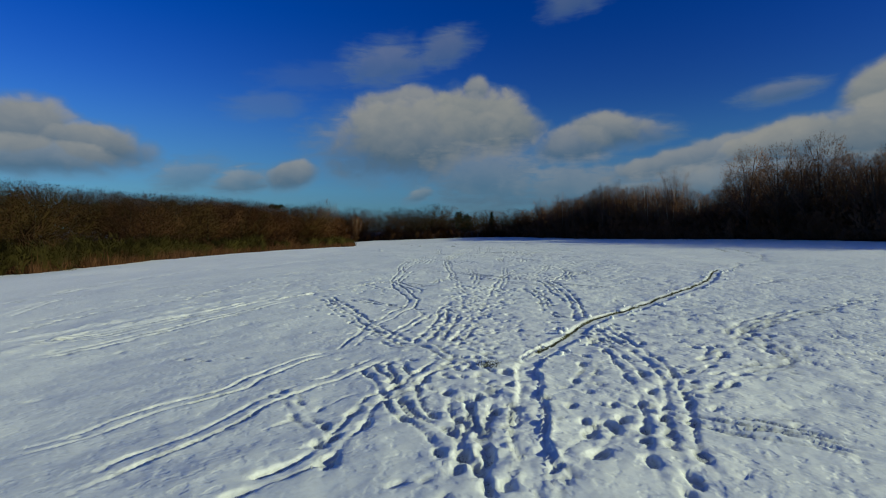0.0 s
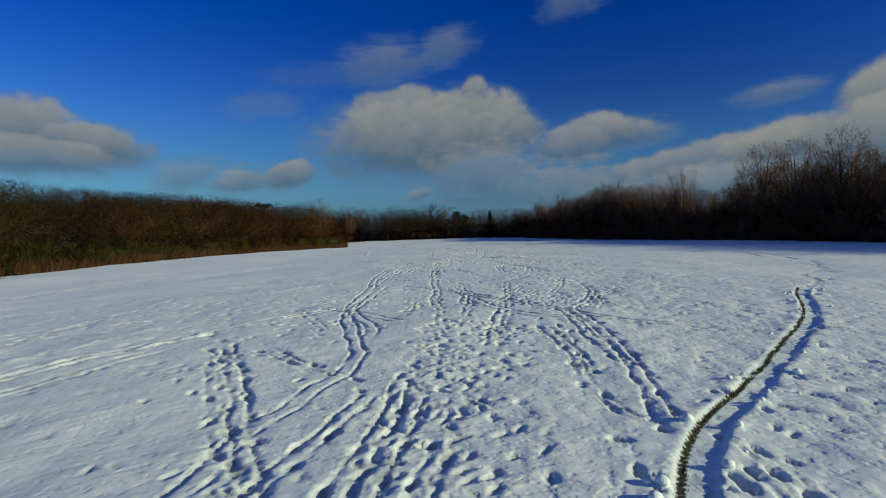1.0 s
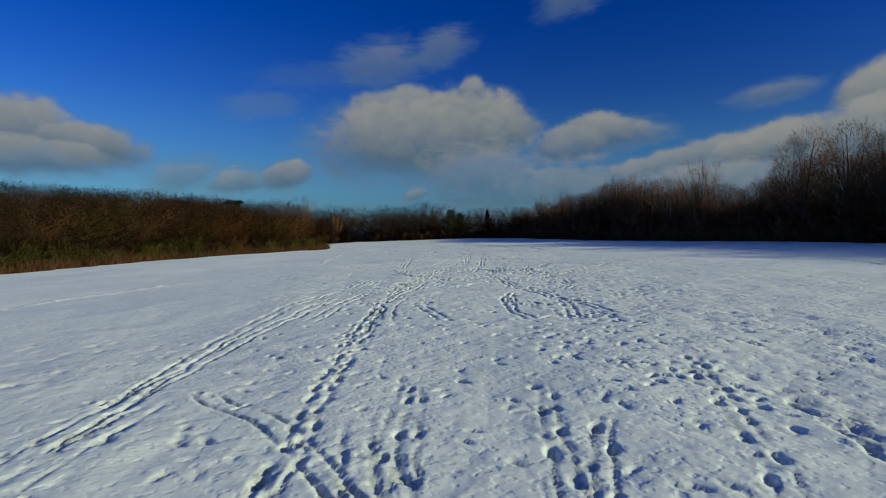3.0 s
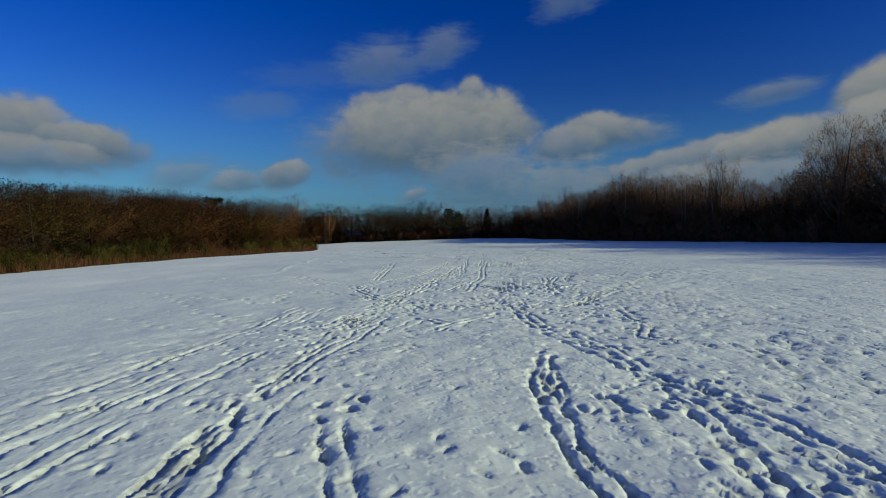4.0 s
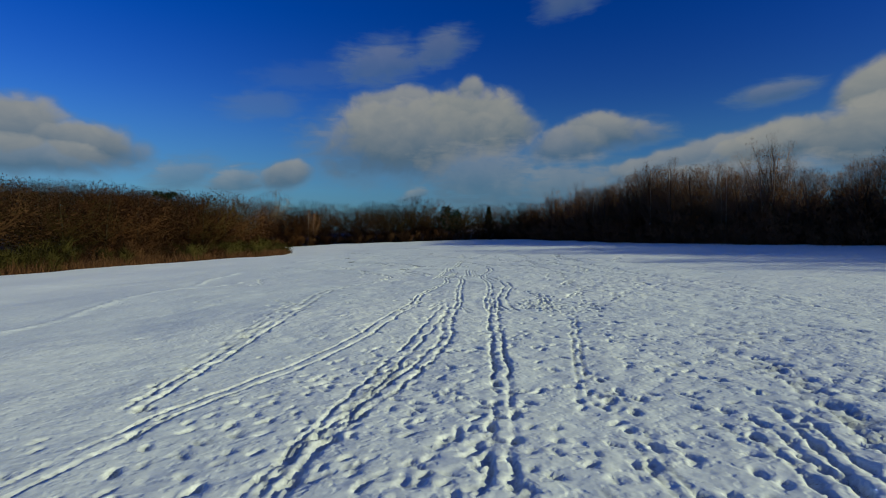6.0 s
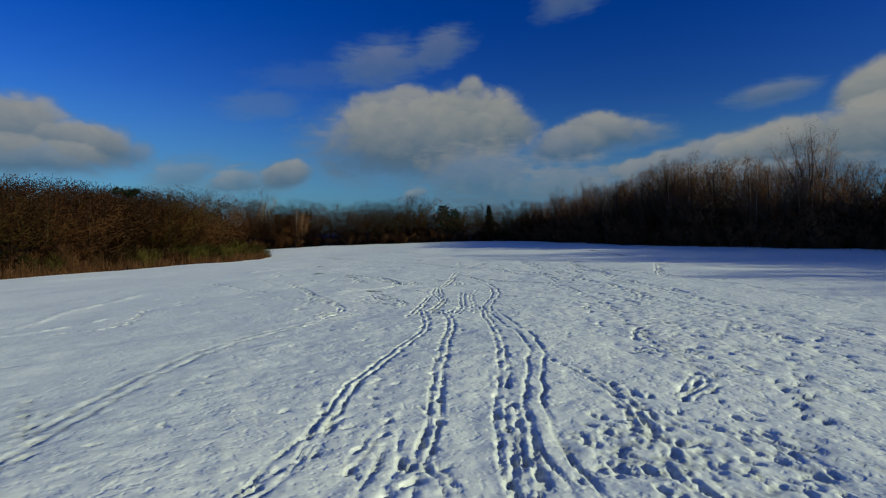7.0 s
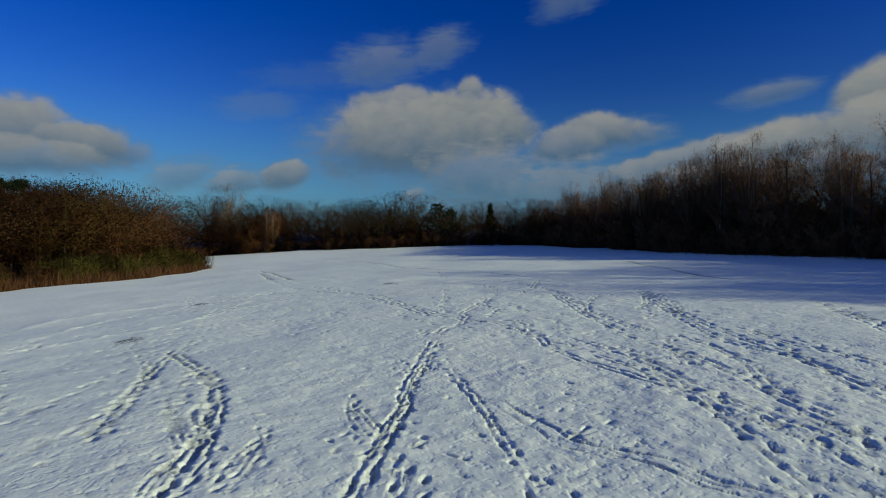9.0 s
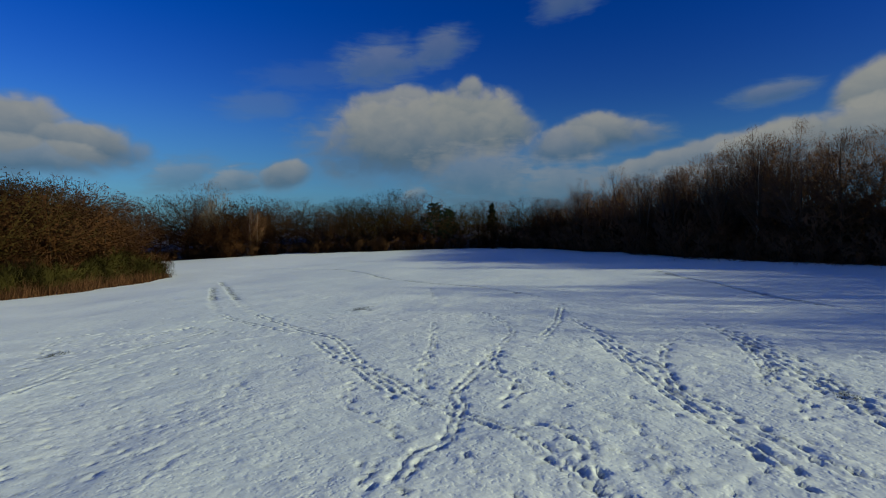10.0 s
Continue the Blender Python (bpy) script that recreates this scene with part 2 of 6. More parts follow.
def outside(x, y):
    """Metres outside the edge of the field; less than nought within it."""
    x, y = np.asarray(x, float), np.asarray(y, float)
    best, inside = np.full(x.shape, 1e9), np.zeros(x.shape, bool)
    for (ax, ay), (bx, by) in zip(FIELD, np.roll(FIELD, -1, 0)):
        dx, dy = bx - ax, by - ay
        s = np.clip(((x - ax) * dx + (y - ay) * dy) / (dx * dx + dy * dy), 0, 1)
        best = np.minimum(best, np.hypot(x - ax - s * dx, y - ay - s * dy))
        if dy:
            inside ^= ((ay > y) != (by > y)) & (x < ax + dx * (y - ay) / dy)
    return np.where(inside, -best, best)


def step(v, a, b):
    s = np.clip((v - a) / (b - a), 0, 1)
    return s * s * (3 - 2 * s)


def land(x, y, off=None):
    """The height of the ground without tracks."""
    x, y = np.asarray(x, float), np.asarray(y, float)
    u, v = np.clip(x, -62, 72) / 50, (np.clip(y, -10, 230) - 100) / 100
    terms = (1, u, v, u * u, u * v, v * v, u**3, u * u * v, u * v * v, v**3)
    z = sum(c * t for c, t in zip(LIE, terms))
    off = outside(x, y) if off is None else off
    east = step(x, 18, 34)
    north = step(y, 165, 200) * (1 - east)
    west = 1 - np.maximum(east, north)
    # banks added under the woods: dark backing that also blocks low sun between trunks
    rise = east * (6.5 - 3.5 * step(y, 160, 205)) * step(off, 3, 32) + north * 3.6 * step(off, 3, 34) + west * 5.0 * step(off, 12, 70)
    z = z - 0.35 * np.exp(-((x + 27) ** 2 + (y - 153) ** 2) / 320.0)
    return z + rise * step(y, -40, 30)


def lattice(x, y, size, seed):
    """Smooth noise between -1 and 1 with bumps of that size."""
    rng = np.random.default_rng(seed)
    table = rng.uniform(-1, 1, (256, 256))
    gx, gy = x / size, y / size
    ix, iy = np.floor(gx).astype(int), np.floor(gy).astype(int)
    fx, fy = gx - ix, gy - iy
    fx, fy = fx * fx * (3 - 2 * fx), fy * fy * (3 - 2 * fy)
    a, b = table[ix & 255, iy & 255], table[(ix + 1) & 255, iy & 255]
    c, d = table[ix & 255, (iy + 1) & 255], table[(ix + 1) & 255, (iy + 1) & 255]
    return (a * (1 - fx) + b * fx) * (1 - fy) + (c * (1 - fx) + d * fx) * fy


CELL, DEPTH = 0.035, 5               # finest spacing of the ground, and how often a large square is halved
ROOT = CELL * 2**DEPTH
WEST, EAST, SOUTH, NORTH = -38, 58, 2, 152   # the finely modelled part, counted in large squares
FINE_X, FINE_Y = np.arange(-15, 23) * ROOT, np.arange(SOUTH, 114) * ROOT
rasters = []
for x0, x1, y0, y1, gap in ((-15 * ROOT, 22 * ROOT, SOUTH * ROOT, 113 * ROOT, CELL), (WEST * ROOT, EAST * ROOT, SOUTH * ROOT, NORTH * ROOT, CELL * 4)):
    across, ahead = x0 + gap * np.arange(round((x1 - x0) / gap) + 1), y0 + gap * np.arange(round((y1 - y0) / gap) + 1)
    rasters.append((across, ahead, np.zeros((len(ahead), len(across))), np.zeros((len(ahead), len(across))), gap))
GX, GY, relief, bare, gap_now = rasters[0]


def window(x0, x1, y0, y1):
    i0, i1 = np.searchsorted(GX, (x0, x1))
    j0, j1 = np.searchsorted(GY, (y0, y1))
    return slice(j0, j1), slice(i0, i1)


def print_at(x, y, turn, long=0.135, wide=0.058, deep=0.07, rim=0.004):
    """One trodden footprint with a pushed-up rim."""
    long, wide = max(long, 0.9 * gap_now), max(wide, 0.9 * gap_now)
    j, i = window(x - 0.36, x + 0.36, y - 0.36, y + 0.36)
    if j.start >= j.stop or i.start >= i.stop:
        return
    dx, dy = GX[i][None, :] - x, GY[j][:, None] - y
    c, s = math.cos(turn), math.sin(turn)
    a, b = (dx * s + dy * c) / long, (dx * c - dy * s) / wide
    r = np.sqrt(a * a + b * b)
    # floor and walls darkened by colour: some turf, and less glare on sunlit walls
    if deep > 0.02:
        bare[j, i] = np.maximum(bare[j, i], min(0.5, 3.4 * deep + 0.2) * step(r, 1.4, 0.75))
    relief[j, i] = np.minimum(relief[j, i], relief[j, i] * 0.4 - deep * step(r, 1.18, 0.82)) + rim * np.exp(-((r - 1.55) / 0.35) ** 2)


def smooth_line(points, gap=0.05):
    """A smooth line through plan points, at even steps: places and headings."""
    p = np.array(points, float)
    p = np.vstack([2 * p[0] - p[1], p, 2 * p[-1] - p[-2]])
    out = []
    for k in range(1, len(p) - 2):
        n = max(2, int(np.hypot(*(p[k + 1] - p[k])) / gap))
        t = np.linspace(0, 1, n, endpoint=False)[:, None]
        out.append(0.5 * (2 * p[k] + (p[k + 1] - p[k - 1]) * t + (2 * p[k - 1] - 5 * p[k] + 4 * p[k + 1] - p[k + 2]) * t**2
                          + (3 * p[k] - p[k - 1] - 3 * p[k + 1] + p[k + 2]) * t**3))
    q = np.concatenate(out + [p[-2][None]])
    d = np.gradient(q, axis=0)
    return q, np.arctan2(d[:, 0], d[:, 1])


rnd = random.Random(7)


def footpath(points, stride=0.62, apart=0.13, deep=0.07, scuff=0.0, scale=1.0):
    """The prints of one walker; scuff: how far the feet drag from print to print."""
    q, turn = smooth_line(points)
    length = np.concatenate([[0], np.cumsum(np.hypot(*np.diff(q, axis=0).T))])
    side, at = 1, rnd.uniform(0, stride)
    if scuff:
        for sgn in (-1, 1):
            line = np.stack([q[:, 0] + sgn * apart * np.cos(turn), q[:, 1] - sgn * apart * np.sin(turn)], 1)
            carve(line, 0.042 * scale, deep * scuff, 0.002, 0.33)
    while at < length[-1]:
        k = min(int(np.searchsorted(length, at)), len(q) - 1)
        h = turn[k] + rnd.uniform(-0.2, 0.2)
        off = side * apart + rnd.uniform(-0.03, 0.03)
        print_at(q[k, 0] + off * math.cos(turn[k]), q[k, 1] - off * math.sin(turn[k]), h, 0.12 * scale * rnd.uniform(0.8, 1.35),
                 0.05 * scale * rnd.uniform(0.9, 1.25), deep * rnd.uniform(0.7, 1.25))
        side, at = -side, at + stride * rnd.uniform(0.82, 1.15)


def carve(q, half, deep, rim=0.02, turf_or_dimmed=0.0, flat=False, even=False):
    """A groove along a line of close points, with banks of pushed-up snow."""
    half = max(half, 0.8 * gap_now)
    if gap_now > CELL:
        deep, turf_or_dimmed = deep * 1.3, turf_or_dimmed * 1.35
    reach = half * 2.2
    q = np.asarray(q)
    uneven = 0.85 + 0.6 * lattice(q[:, 0], q[:, 1], 0.38, 31) + 0.35 * lattice(q[:, 0], q[:, 1], 1.7, 32)
    q = q + 0.05 * np.stack([lattice(q[:, 0], q[:, 1], 0.45, 33), lattice(q[:, 0], q[:, 1], 0.45, 34)], 1)
    if even:
        uneven = np.ones(len(q)) + 0.12 * lattice(q[:, 0], q[:, 1], 0.9, 31)
    run = np.arange(len(q)) * 0.05
    uneven = uneven * np.clip(np.minimum(run, run[::-1]) / 0.9 + 0.1, 0, 1)
    full_deep, full_rim = deep, rim
    for k in range(0, len(q), 1 if gap_now < 0.1 else 3):
        x, y = q[k]
        share = min(1.25, max(0.08, uneven[k]))
        deep, rim = full_deep * share, full_rim * min(1.0, share)
        j, i = window(x - reach, x + reach, y - reach, y + reach)
        if j.start >= j.stop or i.start >= i.stop:
            continue
        r = np.hypot(GX[i][None, :] - x, GY[j][:, None] - y) / half
        cut = -deep * step(r, 1.15, 0.8 if flat else 0.2)
        tall = rim * np.exp(-((r - 1.45) / 0.3) ** 2)
        old = relief[j, i]
        relief[j, i] = np.where(cut < -0.15 * deep, np.minimum(old, cut), np.where(old < -0.5 * deep, old, np.maximum(old, tall)))
        # the groove's colour is darkened too, for turf and to subdue its sunlit side
        if turf_or_dimmed:
            bare[j, i] = np.maximum(bare[j, i], turf_or_dimmed * min(1.1, share) * step(r, 1.3, 0.7))


def runners(points, gauge=0.36, half=0.05, deep=0.035):
    """A sledge's two runners."""
    q, turn = smooth_line(points)
    for sgn in (-1, 1):
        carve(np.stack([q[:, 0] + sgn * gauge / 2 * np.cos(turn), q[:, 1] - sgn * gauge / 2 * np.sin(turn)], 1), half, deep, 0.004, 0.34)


def rolled(points, half=0.19, deep=0.032, turf_or_dimmed=0.95):
    """The strip left by a rolled snowball: flat floor, crumbled banks, grass along one side."""
    q, turn = smooth_line(points)
    carve(q, half, deep, 0.014, 0.0, True, True)
    left = np.stack([q[:, 0] - 0.72 * half * np.cos(turn), q[:, 1] + 0.72 * half * np.sin(turn)], 1)
    for k in range(0, len(left), 2):
        x, y = left[k]
        j, i = window(x - 0.3, x + 0.3, y - 0.3, y + 0.3)
        r = np.hypot(GX[i][None, :] - x, GY[j][:, None] - y) / (0.22 * half)
        bare[j, i] = np.maximum(bare[j, i], turf_or_dimmed * step(r, 1.5, 0.7))


def single(points):
    """One runner's groove."""
    carve(smooth_line(points)[0], 0.05, 0.028, 0.006, 0.25)


def trough(points):
    """A smooth strip dragged flat, with ruts along both sides."""
    q, turn = smooth_line(points)
    for x, y in q[::2]:
        j, i = window(x - 0.2, x + 0.2, y - 0.2, y + 0.2)
        r = np.hypot(GX[i][None, :] - x, GY[j][:, None] - y)
        relief[j, i] *= np.where(r < 0.17, 0.5, 1.0)
        bare[j, i] *= np.where(r < 0.17, 0.5, 1.0)
    carve(q, 0.15, 0.04, 0.02, 0.0, True, True)
    for sgn in (-1, 1):
        carve(np.stack([q[:, 0] + sgn * 0.15 * np.cos(turn), q[:, 1] - sgn * 0.15 * np.sin(turn)], 1), 0.045, 0.075, 0.03, 0.0, False, True)


def pushed(points):
    """A low bank of snow pushed aside."""
    for x, y in smooth_line(points, 0.1)[0]:
        j, i = window(x - 0.4, x + 0.4, y - 0.4, y + 0.4)
        r = np.hypot(GX[i][None, :] - x, GY[j][:, None] - y)
        relief[j, i] = np.where(relief[j, i] < -0.012, relief[j, i], np.maximum(relief[j, i], 0.03 * step(r, 0.3, 0.05)))


THIN = []


def thin_patch(x, y, rx, ry):
    """Grass showing through thin snow."""
    if gap_now == CELL:
        THIN.append((x, y, rx, ry))
    j, i = window(x - 1.3 * rx, x + 1.3 * rx, y - 1.3 * ry, y + 1.3 * ry)
    gx, gy = GX[i][None, :], GY[j][:, None]
    r = np.sqrt(((gx - x) / rx) ** 2 + ((gy - y) / ry) ** 2) + 0.7 * lattice(gx + 0 * gy, gy + 0 * gx, 0.35, 12) + 0.9 * lattice(gx + 0 * gy, gy + 0 * gx, 0.13, 13)
    bare[j, i] = np.maximum(bare[j, i], 0.5 * step(r, 1.0, 0.3))


def trample(x, y, rx, ry, count, deep=0.042):
    """Many prints without order."""
    for _ in range(count):
        a, r = rnd.uniform(0, 6.283), math.sqrt(rnd.random())
        print_at(x + rx * r * math.cos(a), y + ry * r * math.sin(a), rnd.uniform(-0.9, 0.9), 0.11 * rnd.uniform(0.8, 1.2), 0.046, deep * rnd.uniform(0.25, 1.1))


def blurred(layer, n):
    """The mean over a square of n cells each way."""
    for axis in (0, 1):
        pad = [(n + 1, n) if a == axis else (0, 0) for a in (0, 1)]
        total = np.cumsum(np.pad(layer, pad, mode="edge"), axis=axis)
        high = np.take(total, np.arange(2 * n + 1, total.shape[axis]), axis)
        low = np.take(total, np.arange(0, total.shape[axis] - 2 * n - 1), axis)
        layer = (high - low) / (2 * n + 1)
    return layer


ROLLED = [(1.75, 9.30), (2.07, 9.86), (2.68, 10.98), (3.18, 12.00), (3.81, 12.92), (4.60, 13.82), (5.68, 15.05), (7.15, 16.80), (9.05, 19.14), (10.50, 21.30), (11.70, 23.40), (12.60, 24.70)]


def lay_tracks():
    # tracks across the field: plan points in metres
    footpath([(-1.34, 8.95), (-0.69, 7.08), (-0.41, 6.21), (0.03, 5.37), (0.23, 4.32)], 0.5, 0.115, 0.066, 0.82, 1.1)
    footpath([(-0.78, 8.89), (-0.37, 6.60), (0.01, 5.75)], 0.5, 0.115, 0.066, 0.82, 1.1)
    footpath([(0.61, 7.22), (0.40, 5.81), (0.16, 4.32)], 0.5, 0.115, 0.066, 0.82, 1.1)
    footpath([(0.77, 6.96), (0.55, 5.21), (0.40, 4.31)], 0.5, 0.115, 0.066, 0.82, 1.1)
    footpath([(0.12, 7.26), (0.28, 5.81), (0.26, 4.32)], 0.5, 0.115, 0.066, 0.82, 1.1)
    footpath([(3.37, 11.74), (3.40, 9.73), (3.24, 7.84), (2.77, 6.38), (2.40, 5.37), (2.27, 4.64), (2.34, 4.31)], 0.5, 0.115, 0.066, 0.82, 1.1)
    footpath([(2.95, 10.28), (2.79, 8.20), (2.45, 6.40), (2.10, 5.25), (1.83, 4.24)], 0.5, 0.115, 0.066, 0.82, 1.1)
    footpath([(2.10, 9.77), (2.29, 8.59), (1.83, 7.12), (1.46, 5.90)], 0.54, 0.09, 0.056, 0.4)
    runners([(1.41, 7.69), (1.97, 7.11), (2.45, 6.40), (2.88, 5.90), (3.52, 5.46), (4.12, 5.01)], 0.3, 0.06, 0.035)
    footpath([(2.12, 6.42), (1.47, 5.29), (0.92, 4.48)], 0.5, 0.115, 0.066, 0.82, 1.1)
    footpath([(1.80, 6.25), (1.95, 5.71), (1.83, 5.13)], 0.5, 0.115, 0.066, 0.82, 1.1)
    footpath([(3.14, 7.22), (4.32, 8.71), (6.28, 11.07), (7.88, 12.31), (12.93, 15.91)], 0.54, 0.09, 0.056, 0.4)
    footpath([(2.77, 6.38), (3.73, 7.50), (4.81, 8.30), (5.76, 8.98), (6.21, 10.37), (6.64, 11.70)], 0.54, 0.09, 0.056, 0.4)
    runners([(-4.54, 5.53), (-4.14, 5.96), (-3.79, 6.66), (-3.01, 7.53), (-2.49, 9.07), (-1.85, 10.22)], 0.27, 0.05, 0.06)
    runners([(-3.33, 4.51), (-3.09, 5.05), (-2.71, 5.70), (-2.21, 6.97), (-1.41, 8.25), (-0.92, 9.38)], 0.27, 0.05, 0.06)
    single([(-2.34, 5.52), (-1.89, 5.96), (-1.31, 6.85), (-0.79, 7.33)])
    footpath([(-2.21, 7.73), (-1.85, 6.72), (-1.35, 5.76), (-1.11, 5.18), (-1.12, 4.39)], 0.54, 0.09, 0.056, 0.4)
    footpath([(-1.78, 4.42), (-1.34, 4.83), (-1.05, 5.44), (-0.86, 6.64), (-0.49, 7.31), (0.06, 8.81)], 0.5, 0.115, 0.066, 0.82, 1.1)
    footpath([(-1.78, 12.80), (-0.89, 10.20), (-0.25, 9.89), (0.39, 8.09)], 0.54, 0.09, 0.056, 0.4)
    runners([(-9.22, 11.31), (-7.90, 13.02), (-6.35, 15.95), (-4.41, 18.99), (-1.95, 22.42)], 0.27, 0.05, 0.06)
    runners([(-8.23, 10.09), (-7.27, 11.03), (-6.38, 13.54), (-4.80, 17.54)], 0.27, 0.05, 0.06)
    runners([(-14.88, 18.30), (-15.96, 26.40), (-15.44, 38.87)], 0.3, 0.06, 0.035)
    single([(-11.44, 14.05), (-10.59, 17.49), (-9.26, 24.56)])
    footpath([(-4.93, 10.21), (-4.39, 9.61), (-3.98, 9.23)], 0.54, 0.09, 0.056, 0.4)
    footpath([(-3.84, 17.34), (-2.33, 13.72), (-1.11, 11.33)], 0.54, 0.09, 0.056, 0.4)
    trample(0.7, 11.0, 1.2, 4.6, 140)
    trample(0.5, 6.1, 0.8, 2.6, 40)
    thin_patch(0.7, 8.3, 0.23, 0.26)
    trample(0.7, 8.5, 0.6, 0.9, 45)
    footpath([(5.27, 10.17), (6.62, 11.80), (8.49, 13.37)], 0.5, 0.115, 0.066, 0.82, 1.1)
    footpath([(4.90, 9.76), (4.36, 8.76), (4.06, 8.50)], 0.5, 0.115, 0.066, 0.82, 1.1)
    runners([(-1.81, 9.97), (-1.76, 11.08), (-1.67, 12.81), (-1.25, 14.67), (-0.90, 16.54), (-1.81, 21.14), (-1.72, 28.87)], 0.27, 0.05, 0.06)
    footpath([(-3.93, 17.56), (-2.84, 15.72), (-1.75, 13.08), (-1.10, 11.51), (-0.65, 10.35)], 0.5, 0.115, 0.066, 0.82, 1.1)
    footpath([(-2.83, 16.79), (-1.46, 15.81), (-0.47, 14.59)], 0.54, 0.09, 0.056, 0.4)
    footpath([(-0.37, 14.58), (-0.66, 13.26), (-0.99, 11.87), (-1.11, 10.89)], 0.5, 0.115, 0.066, 0.82, 1.1)
    footpath([(0.07, 15.39), (-0.12, 12.68), (-0.35, 11.13), (-0.45, 10.12)], 0.5, 0.115, 0.066, 0.82, 1.1)
    footpath([(0.30, 14.51), (0.07, 12.20), (-0.14, 10.44)], 0.5, 0.115, 0.066, 0.82, 1.1)
    footpath([(0.64, 12.62), (0.38, 10.80), (0.12, 9.87)], 0.5, 0.115, 0.066, 0.82, 1.1)
    trample(0.6, 13.1, 0.7, 4.3, 150)
    footpath([(4.09, 22.01), (4.08, 18.74), (3.74, 15.48), (3.22, 12.67)], 0.5, 0.115, 0.066, 0.82, 1.1)
    footpath([(3.34, 18.84), (2.81, 15.10), (2.87, 13.57), (3.13, 12.63)], 0.54, 0.09, 0.056, 0.4)
    footpath([(4.75, 21.25), (6.21, 25.91), (6.26, 29.74)], 0.54, 0.09, 0.056, 0.4)
    runners([(0.94, 28.21), (2.42, 21.01), (5.17, 19.52), (7.46, 18.31), (10.46, 17.57)], 0.3, 0.06, 0.035)
    footpath([(3.74, 12.63), (3.74, 11.37), (3.57, 10.13), (3.53, 9.71)], 0.54, 0.09, 0.056, 0.4)
    footpath([(3.00, 11.24), (2.90, 10.28), (2.87, 9.74)], 0.5, 0.115, 0.066, 0.82, 1.1)
    trample(3.1, 10.7, 0.4, 0.9, 30)
    footpath([(10.54, 18.85), (11.41, 19.24), (13.03, 20.74)], 0.54, 0.09, 0.056, 0.4)
    single([(0.59, 9.85), (1.12, 10.37), (1.75, 10.86)])
    runners([(-0.89, 17.79), (-0.96, 18.82), (-1.97, 22.28), (-2.11, 27.54), (-2.51, 35.11), (-1.26, 47.45)], 0.27, 0.05, 0.06)
    footpath([(-4.00, 23.19), (-2.52, 19.97), (-1.82, 18.35)], 0.54, 0.09, 0.056, 0.4)
    runners([(-3.86, 23.17), (-1.80, 21.18), (-0.25, 19.39)], 0.3, 0.06, 0.035)
    footpath([(0.03, 34.45), (0.54, 23.26), (0.59, 19.31), (0.78, 17.66)], 0.54, 0.09, 0.056, 0.4)
    footpath([(1.59, 29.80), (1.57, 24.76), (1.18, 19.98)], 0.54, 0.09, 0.056, 0.4)
    runners([(1.32, 26.34), (2.60, 23.75), (3.53, 21.91), (4.55, 20.06), (5.85, 19.02), (7.03, 18.18)], 0.3, 0.06, 0.035)
    footpath([(3.57, 22.09), (3.80, 20.48), (3.68, 18.43), (3.64, 16.87), (3.65, 15.72), (3.68, 15.18)], 0.5, 0.115, 0.066, 0.82, 1.1)
    footpath([(4.04, 20.93), (5.58, 24.21), (6.21, 28.17)], 0.54, 0.09, 0.056, 0.4)
    footpath([(2.88, 19.10), (2.94, 17.50), (2.98, 16.27), (2.92, 15.21)], 0.5, 0.115, 0.066, 0.82, 1.1)
    footpath([(2.35, 21.75), (1.86, 19.19), (1.55, 16.83)], 0.5, 0.115, 0.066, 0.82, 1.1)
    trample(1.1, 17.1, 1.2, 2.4, 190)
    footpath([(-2.72, 15.51), (-3.15, 16.52), (-3.84, 17.99)], 0.5, 0.115, 0.066, 0.82, 1.1)
    footpath([(-2.81, 17.14), (-1.90, 16.16), (-1.37, 15.53)], 0.5, 0.115, 0.066, 0.82, 1.1)
    footpath([(-0.36, 20.13), (-0.11, 22.66), (0.70, 24.88)], 0.54, 0.09, 0.056, 0.4)
    footpath([(3.32, 29.48), (2.47, 21.74), (1.96, 18.57)], 0.54, 0.09, 0.056, 0.4)
    runners([(-1.93, 22.06), (-2.03, 23.02), (-2.05, 24.79), (-2.09, 26.84), (-2.18, 30.53), (-1.95, 34.69), (-1.27, 38.92)], 0.27, 0.05, 0.06)
    footpath([(0.46, 21.93), (0.45, 23.15), (0.37, 24.71), (0.49, 26.57), (0.31, 29.80), (0.19, 38.58)], 0.5, 0.115, 0.066, 0.82, 1.1)
    footpath([(0.43, 31.42), (0.30, 38.56), (0.39, 44.04)], 0.54, 0.09, 0.056, 0.4)
    runners([(-1.48, 29.35), (0.20, 27.71), (1.40, 25.76), (2.08, 24.57), (2.69, 23.86), (3.14, 23.13), (3.45, 22.42), (3.86, 21.75)], 0.27, 0.05, 0.06)
    footpath([(1.48, 25.75), (1.32, 23.41), (1.40, 22.54), (1.51, 21.87)], 0.5, 0.115, 0.066, 0.82, 1.1)
    footpath([(3.83, 28.09), (3.14, 25.94), (2.80, 24.51), (2.40, 22.87)], 0.54, 0.09, 0.056, 0.4)
    footpath([(6.22, 28.42), (6.03, 26.44), (5.53, 24.55), (4.93, 23.18), (4.39, 22.04), (4.29, 21.73)], 0.5, 0.115, 0.066, 0.82, 1.1)
    footpath([(5.60, 24.55), (5.28, 23.00), (5.42, 22.20)], 0.5, 0.115, 0.066, 0.82, 1.1)
    footpath([(7.34, 26.75), (5.94, 24.28)], 0.54, 0.09, 0.056, 0.4)
    trample(3.9, 23.8, 0.9, 2.6, 110)
    footpath([(5.95, 30.66), (4.72, 26.17), (3.85, 23.98)], 0.54, 0.09, 0.056, 0.4)
